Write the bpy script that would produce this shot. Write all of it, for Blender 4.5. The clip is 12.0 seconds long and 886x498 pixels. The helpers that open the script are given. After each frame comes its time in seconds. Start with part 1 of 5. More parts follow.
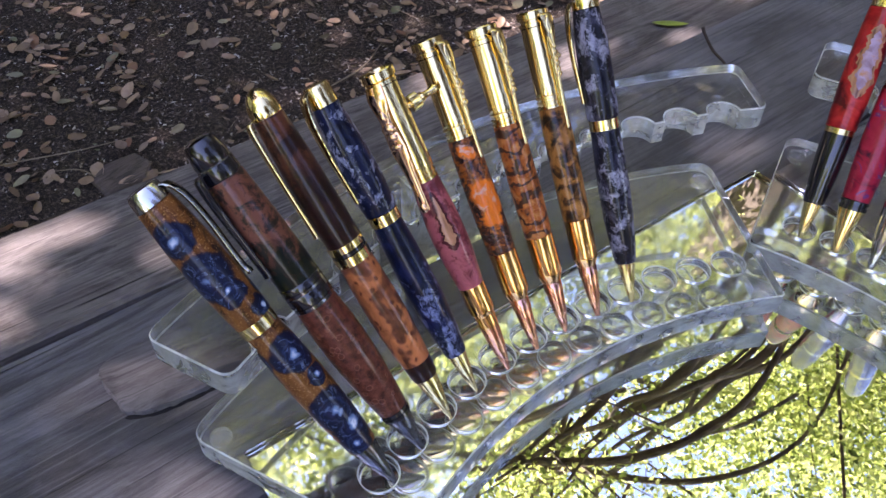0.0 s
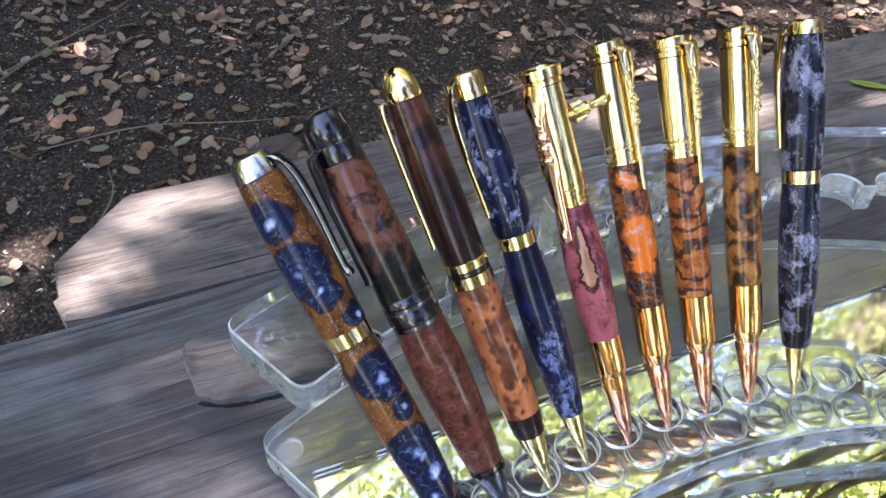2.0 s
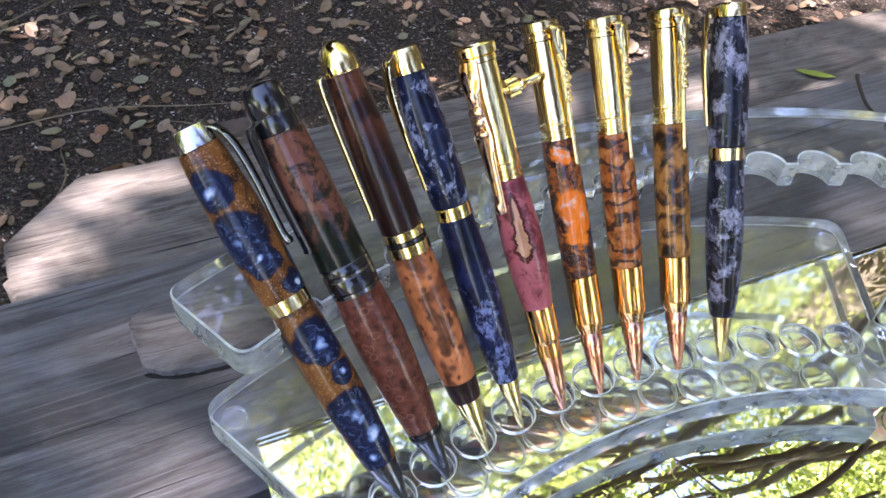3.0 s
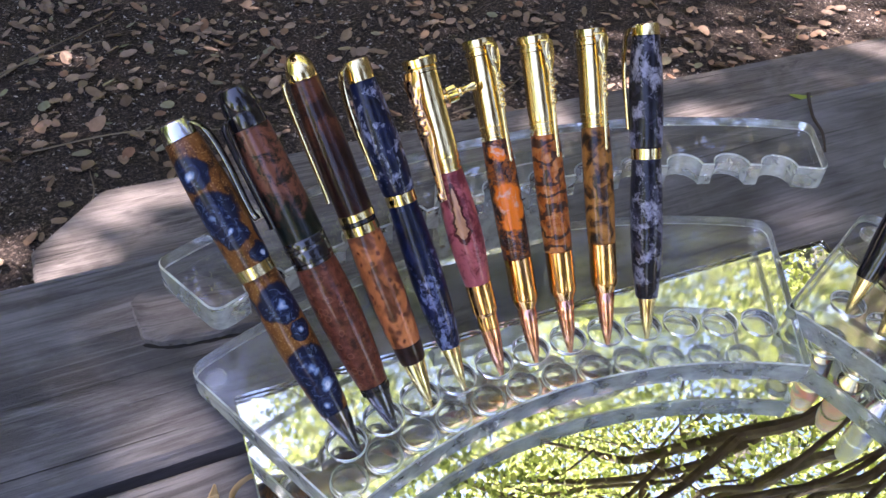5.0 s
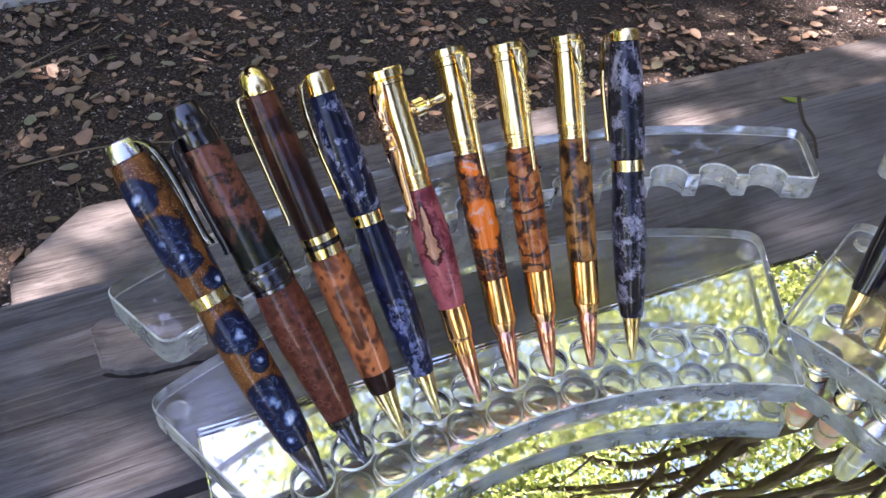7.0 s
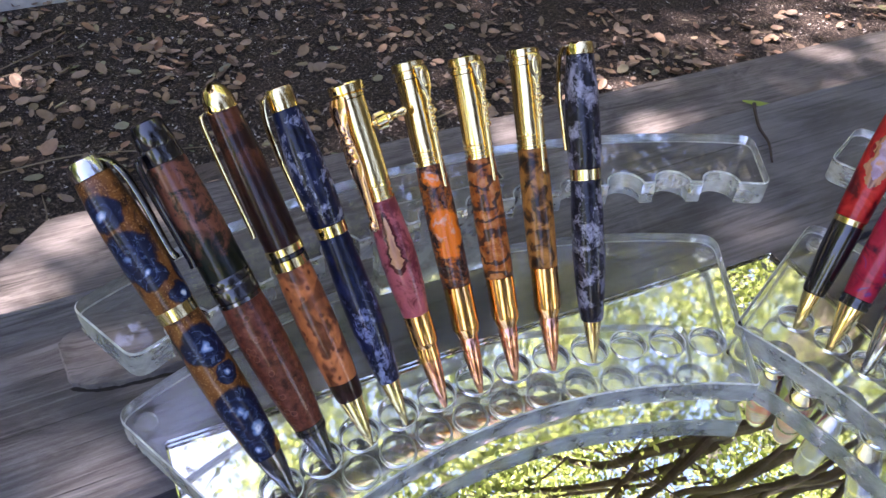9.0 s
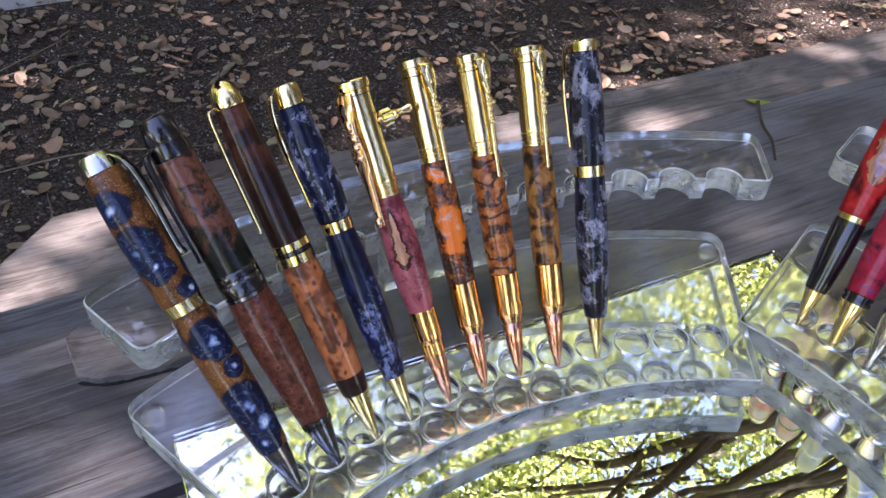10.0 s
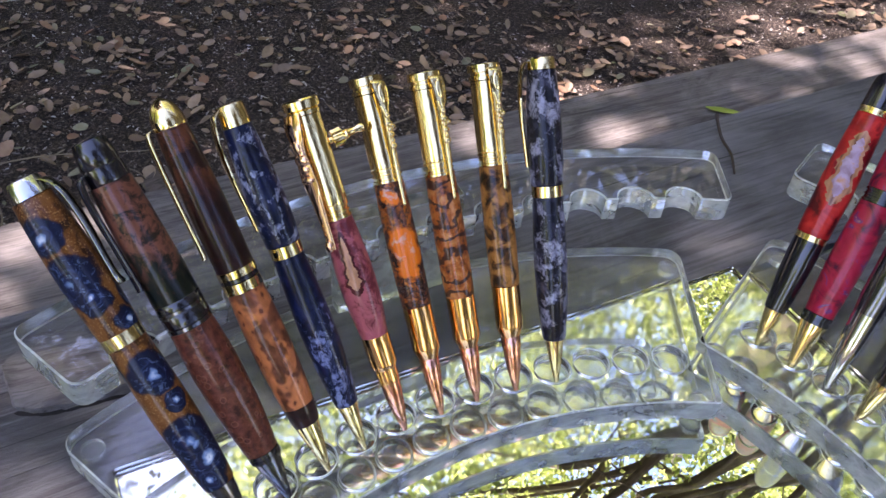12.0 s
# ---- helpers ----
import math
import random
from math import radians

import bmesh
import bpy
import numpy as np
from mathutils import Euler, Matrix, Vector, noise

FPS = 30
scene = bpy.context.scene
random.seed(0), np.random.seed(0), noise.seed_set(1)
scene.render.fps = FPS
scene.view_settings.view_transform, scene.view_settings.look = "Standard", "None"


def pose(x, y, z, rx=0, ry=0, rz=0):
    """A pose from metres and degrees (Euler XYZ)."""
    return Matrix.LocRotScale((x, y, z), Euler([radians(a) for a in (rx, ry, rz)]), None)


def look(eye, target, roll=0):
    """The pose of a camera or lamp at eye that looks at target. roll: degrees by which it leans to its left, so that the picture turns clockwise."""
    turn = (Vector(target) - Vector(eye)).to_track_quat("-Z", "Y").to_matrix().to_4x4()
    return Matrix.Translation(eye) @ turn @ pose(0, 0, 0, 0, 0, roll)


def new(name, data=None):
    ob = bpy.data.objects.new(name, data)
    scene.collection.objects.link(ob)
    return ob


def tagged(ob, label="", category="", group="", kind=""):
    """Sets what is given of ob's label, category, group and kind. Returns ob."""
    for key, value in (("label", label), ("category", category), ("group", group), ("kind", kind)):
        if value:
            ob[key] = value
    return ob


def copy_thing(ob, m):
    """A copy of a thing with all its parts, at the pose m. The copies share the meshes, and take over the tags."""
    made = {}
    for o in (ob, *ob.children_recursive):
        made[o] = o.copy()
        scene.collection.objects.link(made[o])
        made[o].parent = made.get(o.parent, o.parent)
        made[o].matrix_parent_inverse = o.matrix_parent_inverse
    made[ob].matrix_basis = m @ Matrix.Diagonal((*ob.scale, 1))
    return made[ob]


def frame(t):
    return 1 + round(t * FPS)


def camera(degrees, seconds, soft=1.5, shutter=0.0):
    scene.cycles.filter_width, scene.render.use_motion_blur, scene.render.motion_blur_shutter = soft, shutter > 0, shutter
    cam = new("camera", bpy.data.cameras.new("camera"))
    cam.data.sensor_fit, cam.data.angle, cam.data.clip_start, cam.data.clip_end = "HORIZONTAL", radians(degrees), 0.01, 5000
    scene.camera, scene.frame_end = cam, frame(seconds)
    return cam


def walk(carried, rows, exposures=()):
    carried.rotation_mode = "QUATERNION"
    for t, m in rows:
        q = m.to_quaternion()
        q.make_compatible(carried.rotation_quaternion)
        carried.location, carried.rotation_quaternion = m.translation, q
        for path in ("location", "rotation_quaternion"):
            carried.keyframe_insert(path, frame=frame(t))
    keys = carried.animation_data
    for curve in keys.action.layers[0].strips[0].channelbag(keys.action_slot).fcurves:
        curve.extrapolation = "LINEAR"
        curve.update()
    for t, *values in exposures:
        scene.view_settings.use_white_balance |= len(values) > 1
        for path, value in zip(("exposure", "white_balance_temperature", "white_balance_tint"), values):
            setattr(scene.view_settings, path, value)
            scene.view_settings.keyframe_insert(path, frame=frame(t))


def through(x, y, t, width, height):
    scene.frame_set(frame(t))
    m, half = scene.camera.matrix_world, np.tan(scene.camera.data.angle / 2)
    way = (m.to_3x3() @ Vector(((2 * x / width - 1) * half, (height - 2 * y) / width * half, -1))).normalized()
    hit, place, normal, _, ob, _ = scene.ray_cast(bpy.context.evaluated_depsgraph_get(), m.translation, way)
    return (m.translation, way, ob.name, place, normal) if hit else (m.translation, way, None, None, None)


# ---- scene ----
cam = camera(57.9, 12.0)
PATH = [
    (0, (-0.1569, -0.1628, 0.2986), (0.2428, 0.4165, -0.4118), 0.05),
    (0.5, (-0.1281, -0.1579, 0.2806), (0.1881, 0.4854, -0.4167), 0.44),
    (1, (-0.1174, -0.1371, 0.2957), (0.1621, 0.5255, -0.3992), -0.94),
    (1.5, (-0.1361, -0.1382, 0.2830), (0.1272, 0.5348, -0.4081), 0.68),
    (2, (-0.1399, -0.1333, 0.2676), (0.1240, 0.5358, -0.4271), 1.53),
    (2.5, (-0.1352, -0.1332, 0.2662), (0.1494, 0.5300, -0.4260), 3.00),
    (3, (-0.1362, -0.1457, 0.2701), (0.1675, 0.4964, -0.4338), 4.24),
    (5, (-0.1261, -0.1983, 0.2905), (0.1557, 0.4792, -0.3889), 2.88),
    (5.5, (-0.1253, -0.1964, 0.2887), (0.1676, 0.4818, -0.3852), 3.19),
    (6, (-0.1238, -0.1926, 0.2874), (0.1755, 0.4861, -0.3832), 3.11),
    (6.5, (-0.1178, -0.1896, 0.2840), (0.1760, 0.4921, -0.3861), 2.59),
    (7, (-0.1102, -0.1862, 0.2828), (0.1764, 0.4951, -0.3907), 2.10),
    (7.5, (-0.1069, -0.1855, 0.2813), (0.2001, 0.4870, -0.3921), 3.04),
    (9.5, (-0.1093, -0.1928, 0.2907), (0.2102, 0.4792, -0.3774), 2.89),
    (10, (-0.1101, -0.1932, 0.2899), (0.2053, 0.4791, -0.3799), 2.81),
    (10.5, (-0.1102, -0.1918, 0.2895), (0.2074, 0.4819, -0.3778), 2.95),
    (11, (-0.1098, -0.1916, 0.2895), (0.2117, 0.4799, -0.3781), 3.26),
    (11.5, (-0.1074, -0.1912, 0.2896), (0.2161, 0.4766, -0.3807), 3.42),
    (12, (-0.1010, -0.1827, 0.2900), (0.2547, 0.4723, -0.3767), 4.89),
]
walk(cam, [(t, look(eye, target, roll)) for t, eye, target, roll in PATH], [(0, 2.23, 6500, 39), (0.5, 2.38, 6540, 35), (1.0, 2.57, 6620, 33), (1.5, 2.76, 6620, 31), (3.0, 2.74, 6620, 30), (5.0, 2.39, 6580, 35), (7.5, 2.42, 6580, 35), (9.5, 2.36, 6560, 35), (12, 2.34, 6560, 35)])

# ---- world, sun, exposure ----
SUN_ELEVATION, SUN_TURN = 58.0, -60.0      # degrees above the horizon; degrees from +y towards +x
SUN_WAY = Vector((math.cos(radians(SUN_ELEVATION)) * math.sin(radians(SUN_TURN)),
                  math.cos(radians(SUN_ELEVATION)) * math.cos(radians(SUN_TURN)),
                  math.sin(radians(SUN_ELEVATION))))
world = bpy.data.worlds.new("sky")
scene.world = world
world.use_nodes = True
sky = world.node_tree.nodes.new("ShaderNodeTexSky")
sky.sky_type = "NISHITA"
sky.sun_disc = False
sky.sun_elevation = radians(SUN_ELEVATION)
sky.sun_rotation = radians(SUN_TURN)
world.node_tree.links.new(sky.outputs[0], world.node_tree.nodes["Background"].inputs["Color"])
world.node_tree.nodes["Background"].inputs["Strength"].default_value = 0.15
sun = new("sun", bpy.data.lights.new("sun", "SUN"))
sun.data.energy, sun.data.angle, sun.data.color = 5.0, radians(0.53), (1.0, 0.94, 0.84)
sun.matrix_world = look(SUN_WAY * 20, (0, 0, 0))


# ---- helpers of this scene ----
def node(nt, kind, ins=None, operation="", data_type="", blend_type="", wave_type="", bands_direction=""):
    n = nt.nodes.new(kind)
    if operation:
        n.operation = operation
    if data_type:
        n.data_type = data_type
    if blend_type:
        n.blend_type = blend_type
    if wave_type:
        n.wave_type = wave_type
    if bands_direction:
        n.bands_direction = bands_direction
    for k, v in (ins or {}).items():
        if isinstance(v, bpy.types.NodeSocket):
            nt.links.new(v, n.inputs[k])
        else:
            n.inputs[k].default_value = v
    return n


def material(name, **values):
    m = bpy.data.materials.new(name)
    m.use_nodes = True
    b = m.node_tree.nodes["Principled BSDF"]
    for k, v in values.items():
        b.inputs[k.replace("_", " ")].default_value = v
    return m, m.node_tree, b


def ramp(nt, fac, stops, smooth=True):
    r = node(nt, "ShaderNodeValToRGB", {"Fac": fac})
    e = r.color_ramp.elements
    r.color_ramp.interpolation = "LINEAR" if smooth else "CONSTANT"
    for _ in range(len(stops) - len(e)):
        e.new(1.0)
    for el, (p, c) in zip(e, stops):
        el.position = p
        el.color = (*c, 1.0) if len(c) == 3 else c
    return r.outputs["Color"]


def coords(nt, scale=(1, 1, 1), turn=(0, 0, 0), move=(0, 0, 0)):
    tc = node(nt, "ShaderNodeTexCoord")
    return node(nt, "ShaderNodeMapping", {"Vector": tc.outputs["Object"], "Scale": scale, "Rotation": [radians(a) for a in turn], "Location": move}).outputs[0]


def noise_tex(nt, vec, scale, detail=4.0, rough=0.55, distort=0.0):
    return node(nt, "ShaderNodeTexNoise", {"Vector": vec, "Scale": scale, "Detail": detail, "Roughness": rough, "Distortion": distort})


def mixc(nt, fac, a, b, how="MIX"):
    n = node(nt, "ShaderNodeMix", data_type="RGBA", blend_type=how)
    for sock, v in ((n.inputs[0], fac), (n.inputs[6], a), (n.inputs[7], b)):
        if isinstance(v, bpy.types.NodeSocket):
            nt.links.new(v, sock)
        else:
            sock.default_value = v if not isinstance(v, tuple) or len(v) == 4 else (*v, 1.0)
    return n.outputs[2]


def bump(nt, b, height, strength, distance):
    n = node(nt, "ShaderNodeBump", {"Height": height, "Strength": strength, "Distance": distance})
    nt.links.new(n.outputs[0], b.inputs["Normal"])
    return n


def finish(me, angle=35):
    me.polygons.foreach_set("use_smooth", [True] * len(me.polygons))
    me.set_sharp_from_angle(angle=radians(angle))


def part(name, bm, mat, parent=None, label="", angle=35):
    me = bpy.data.meshes.new(name)
    bmesh.ops.recalc_face_normals(bm, faces=bm.faces)
    bm.to_mesh(me)
    bm.free()
    finish(me, angle)
    me.materials.append(mat)
    ob = new(name, me)
    if parent is not None:
        ob.parent = parent
    if label:
        tagged(ob, label)
    return ob


def edged(ob, mat, mat_wells=None, low=0.0, high=0.0):
    """Give the upright faces of a plate their own finish; wells lie between two radii and away from the ends; bevels
    get milk painted in as their glint.
    """
    for m in (mat, mat_wells or mat, BEVEL):
        ob.data.materials.append(m)
    for p in ob.data.polygons:
        if abs(p.normal.z) < 0.85:
            q = p.center.xy - Vector((0, ARC_Y))
            in_well = low < q.length < high and abs(math.atan2(q.x, q.y)) < radians(25.0)
            p.material_index = 3 if abs(p.normal.z) > 0.3 else 2 if in_well else 1
    return ob


def thing(name, m, label, category, group="", kind=""):
    ob = new(name)
    ob.empty_display_size = 0.01
    ob.matrix_world = m
    return tagged(ob, label, category, group, kind)


def bulk(name, verts, faces, mat, smooth=False):
    """One mesh from arrays: verts (n, 3), faces (m, k)."""
    me = bpy.data.meshes.new(name)
    k = faces.shape[1]
    me.vertices.add(len(verts))
    me.vertices.foreach_set("co", np.asarray(verts, np.float32).ravel())
    me.loops.add(faces.size)
    me.loops.foreach_set("vertex_index", faces.astype(np.int32).ravel())
    me.polygons.add(len(faces))
    me.polygons.foreach_set("loop_start", np.arange(0, faces.size, k, dtype=np.int32))
    me.polygons.foreach_set("loop_total", np.full(len(faces), k, np.int32))
    me.update(calc_edges=True)
    if smooth:
        me.polygons.foreach_set("use_smooth", [True] * len(faces))
    me.materials.append(mat)
    return new(name, me)


def lathe(profile, segs=40, bm=None):
    """Turned form about z from (height, radius) pairs."""
    bm = bm or bmesh.new()
    rings = []
    for z, r in profile:
        if r < 1e-6:
            rings.append([bm.verts.new((0, 0, z))])
        else:
            rings.append([bm.verts.new((r * math.cos(2 * math.pi * k / segs), r * math.sin(2 * math.pi * k / segs), z)) for k in range(segs)])
    for a, b in zip(rings, rings[1:]):
        for k in range(segs):
            j = (k + 1) % segs
            q = [a[k % len(a)], a[j % len(a)], b[j % len(b)], b[k % len(b)]]
            q = list(dict.fromkeys(q))
            if len(q) > 2:
                bm.faces.new(q)
    for ring in (rings[0], rings[-1]):
        if len(ring) > 2:
            bm.faces.new(ring)
    return bm


def smooth_line(pts, steps=6):
    """Catmull-Rom through points (tuples of any length)."""
    p = [np.array(q, float) for q in pts]
    p = [2 * p[0] - p[1], *p, 2 * p[-1] - p[-2]]
    out = []
    for a, b, c, d in zip(p, p[1:], p[2:], p[3:]):
        for k in range(steps):
            t = k / steps
            out.append(0.5 * (2 * b + (c - a) * t + (2 * a - 5 * b + 4 * c - d) * t * t + (3 * b - a - 3 * c + d) * t ** 3))
    return out + [p[-2]]


def tube(bm, line, segs=8):
    """A tapered round branch through rows of x, y, z, radius."""
    rings, side = [], None
    for k, row in enumerate(line):
        here = Vector(row[:3])
        way = (Vector(line[min(k + 1, len(line) - 1)][:3]) - Vector(line[max(k - 1, 0)][:3])).normalized()
        if side is None:
            side = way.orthogonal().normalized()
        side = (side - way * side.dot(way)).normalized()
        up = way.cross(side)
        r = float(row[3])
        rings.append([bm.verts.new(here + r * (side * math.cos(2 * math.pi * j / segs) + up * math.sin(2 * math.pi * j / segs))) for j in range(segs)])
    for a, b in zip(rings, rings[1:]):
        for j in range(segs):
            bm.faces.new((a[j], a[(j + 1) % segs], b[(j + 1) % segs], b[j]))
    bm.faces.new(rings[0])
    bm.faces.new(rings[-1])
    return bm


def inset_line(loop, d):
    """A closed loop of 2D points moved inwards (counter-clockwise loop) by d."""
    out, n = [], len(loop)
    for k in range(n):
        a, b, c = (Vector(loop[(k + j) % n]) for j in (-1, 0, 1))
        e, f = (b - a).normalized(), (c - b).normalized()
        nrm = (Vector((-e.y, e.x)) + Vector((-f.y, f.x)))
        nrm = nrm.normalized() if nrm.length > 1e-6 else Vector((-e.y, e.x))
        out.append(tuple(b + nrm * d / max(0.35, nrm.dot(Vector((-e.y, e.x))))))
    return out


def slab(outline, z0, z1, chamfer=0.0006, pits=(), floor=None):
    """A plate with a chamfered rim; pits: round wells (x, y, r) sunk from the top to the height floor."""
    from mathutils.geometry import tessellate_polygon
    bm = bmesh.new()
    inner = inset_line(outline, chamfer)
    lay = lambda loop, z: [bm.verts.new((x, y, z)) for x, y in loop]
    low, lowm, topm, top = lay(inner, z0), lay(outline, z0 + chamfer), lay(outline, z1 - chamfer), lay(inner, z1)
    n = len(outline)
    for a, b in ((low, lowm), (lowm, topm), (topm, top)):
        for k in range(n):
            bm.faces.new((a[k], a[(k + 1) % n], b[(k + 1) % n], b[k]))
    circles = []
    for x, y, r in pits:
        segs = 32
        ring = lambda rr, z: [bm.verts.new((x + rr * math.cos(-2 * math.pi * k / segs), y + rr * math.sin(-2 * math.pi * k / segs), z)) for k in range(segs)]
        well = [ring(r + 0.0005, z1), ring(r, z1 - 0.0004), ring(r, floor + 0.0004), ring(r - 0.0004, floor + 0.0001), ring(r - 0.0008, floor)]
        for u, v in zip(well, well[1:]):
            for k in range(segs):
                bm.faces.new((u[k], u[(k + 1) % segs], v[(k + 1) % segs], v[k]))
        bm.faces.new(well[-1])
        circles.append(well[0])
    flat = [v for loop in [top, *circles] for v in loop]
    for tri in tessellate_polygon([[v.co.copy() for v in loop] for loop in [top, *circles]]):
        try:
            bm.faces.new([flat[k] for k in tri])
        except ValueError:
            pass
    for tri in tessellate_polygon([[v.co.copy() for v in low]]):
        bm.faces.new([low[k] for k in tri])
    return bm


def rounded(loop, r, steps=6):
    """Round the corners of a closed polygon of (x, y) or (x, y, own radius)."""
    out, n = [], len(loop)
    for k in range(n):
        a, b, c = (Vector(loop[(k + j) % n][:2]) for j in (-1, 0, 1))
        rr = loop[k][2] if len(loop[k]) > 2 else r
        if rr <= 0:
            out.append(tuple(b))
            continue
        u, v = (a - b).normalized(), (c - b).normalized()
        half = u.angle(v) / 2
        reach = min(rr / math.tan(half), 0.48 * (a - b).length, 0.48 * (c - b).length)
        p, q = b + u * reach, b + v * reach
        for s in range(steps + 1):
            t = s / steps
            out.append(tuple((1 - t) ** 2 * p + 2 * t * (1 - t) * b + t * t * q))
    return out


def scatter_cards(base, faces, places, turns, sizes):
    """Copies of a small card: base (k, 3), places (n, 3), turns (n, 3, 3), sizes (n, 3)."""
    v = np.einsum("nij,nkj->nki", turns, base[None] * sizes[:, None, :]) + places[:, None, :]
    f = faces[None] + (np.arange(len(places)) * len(base))[:, None, None]
    return v.reshape(-1, 3), f.reshape(-1, faces.shape[1])


def random_turns(rng, n, lean):
    """Random headings, with the card's normal leaning from upright by up to about lean radians."""
    a, b, c = rng.uniform(0, 2 * np.pi, n), rng.normal(0, lean, n), rng.normal(0, lean, n)
    z, o = np.zeros(n), np.ones(n)
    rz = np.stack([np.cos(a), -np.sin(a), z, np.sin(a), np.cos(a), z, z, z, o], -1).reshape(n, 3, 3)
    rx = np.stack([o, z, z, z, np.cos(b), -np.sin(b), z, np.sin(b), np.cos(b)], -1).reshape(n, 3, 3)
    ry = np.stack([np.cos(c), z, np.sin(c), z, o, z, -np.sin(c), z, np.cos(c)], -1).reshape(n, 3, 3)
    return rz @ rx @ ry


# ---- materials ----
def wood_grey(name, light, dark, warm, rough=0.85):
    m, nt, b = material(name, Roughness=rough)
    fine = noise_tex(nt, coords(nt, (5, 42, 20)), 4.0, 8, 0.7, 0.9)
    band = noise_tex(nt, coords(nt, (1.5, 9, 4)), 3.0, 7, 0.66, 2.2)
    wide = noise_tex(nt, coords(nt, (4, 9, 4)), 2.4, 5, 0.6, 1.2)
    spots = noise_tex(nt, coords(nt, (1, 1.5, 1)), 30.0, 8, 0.74)
    cloud = noise_tex(nt, coords(nt, (1, 1.3, 1)), 11.0, 6, 0.65, 0.6)
    c = ramp(nt, fine.outputs["Fac"], [(0.22, dark), (0.5, tuple((p + q) / 2 for p, q in zip(light, dark))), (0.80, light)])
    c = mixc(nt, ramp(nt, band.outputs["Fac"], [(0.38, (0.95, 0.95, 0.95)), (0.52, (0, 0, 0))]), c, tuple(0.55 * v for v in dark))
    c = mixc(nt, ramp(nt, band.outputs["Fac"], [(0.56, (0, 0, 0)), (0.74, (0.65, 0.65, 0.65))]), c, tuple(min(1.0, 1.12 * v) for v in light))
    c = mixc(nt, ramp(nt, wide.outputs["Fac"], [(0.45, (0, 0, 0)), (0.66, (0.7, 0.7, 0.7))]), c, warm)
    c = mixc(nt, ramp(nt, spots.outputs["Fac"], [(0.55, (0, 0, 0)), (0.75, (0.55, 0.55, 0.55))]), c, tuple(0.45 * v for v in dark))
    c = mixc(nt, ramp(nt, cloud.outputs["Fac"], [(0.52, (0, 0, 0)), (0.72, (0.55, 0.55, 0.55))]), c, tuple(min(1.0, 1.25 * v) for v in light))
    c = mixc(nt, ramp(nt, cloud.outputs["Fac"], [(0.30, (0.6, 0.6, 0.6)), (0.46, (0, 0, 0))]), c, tuple(0.75 * v for v in dark))
    ridge = noise_tex(nt, coords(nt, (2.2, 130, 60)), 3.2, 6, 0.75, 0.25)
    c = mixc(nt, ramp(nt, ridge.outputs["Fac"], [(0.36, (0.65, 0.65, 0.65)), (0.5, (0, 0, 0))]), c, tuple(0.62 * v for v in dark))
    c = mixc(nt, ramp(nt, ridge.outputs["Fac"], [(0.54, (0, 0, 0)), (0.68, (0.5, 0.5, 0.5))]), c, tuple(min(1.0, 1.2 * v) for v in light))
    cracks = noise_tex(nt, coords(nt, (0.8, 95, 40)), 3.0, 3, 0.5, 0.35)
    crack = ramp(nt, cracks.outputs["Fac"], [(0.285, (0, 0, 0)), (0.315, (1, 1, 1))])
    c = mixc(nt, crack, tuple(0.22 * v for v in dark), c)
    nt.links.new(c, b.inputs["Base Color"])
    h = mixc(nt, 0.4, mixc(nt, 0.5, fine.outputs["Fac"], ridge.outputs["Fac"]), crack)
    bump(nt, b, h, 0.9, 0.003)
    return m


WOOD = wood_grey("weathered_wood", (0.195, 0.198, 0.208), (0.062, 0.062, 0.065), (0.088, 0.085, 0.084), 0.5)
WOOD_BENCH = wood_grey("bench_wood", (0.215, 0.202, 0.195), (0.086, 0.078, 0.073), (0.12, 0.104, 0.096))
# Near-black: shade painted under the knot's flake; also the mirror's back paint.
SHADOW_GAP, _, _ = material("shade_and_paint_black", Base_Color=(0.012, 0.010, 0.010, 1), Roughness=0.95)
KNOT = wood_grey("knot_wood", (0.19, 0.185, 0.185), (0.075, 0.07, 0.07), (0.11, 0.10, 0.098))


def acrylic(name, tint, scuff=0.03, base=0.0, milk=0.0):
    """Clear cast acrylic with faint handling scuffs; milk: share of light that dust and fine scratches scatter."""
    m, nt, b = material(name, Base_Color=(*tint, 1), Roughness=0.0, IOR=1.49, Transmission_Weight=1.0)
    n = noise_tex(nt, coords(nt), 55.0, 3, 0.6)
    nt.links.new(ramp(nt, n.outputs["Fac"], [(0.45, (base,) * 3), (0.85, (scuff,) * 3)]), b.inputs["Roughness"])
    if milk:
        dust = ramp(nt, noise_tex(nt, coords(nt), 38.0, 7, 0.7).outputs["Fac"], [(0.35, (milk * 0.4,) * 3), (0.75, (milk * 1.8,) * 3)])
        d = node(nt, "ShaderNodeBsdfDiffuse", {"Color": (0.9, 0.92, 0.9, 1)})
        g = node(nt, "ShaderNodeMixShader", {0: dust, 1: b.outputs[0], 2: d.outputs[0]})
        nt.links.new(g.outputs[0], nt.nodes["Material Output"].inputs["Surface"])
    return m


ACRYLIC = acrylic("clear_acrylic", (0.985, 0.995, 0.985))
SCUFFED = acrylic("scuffed_clear_acrylic", (0.985, 0.995, 0.985), 0.08, 0.02, 0.026)


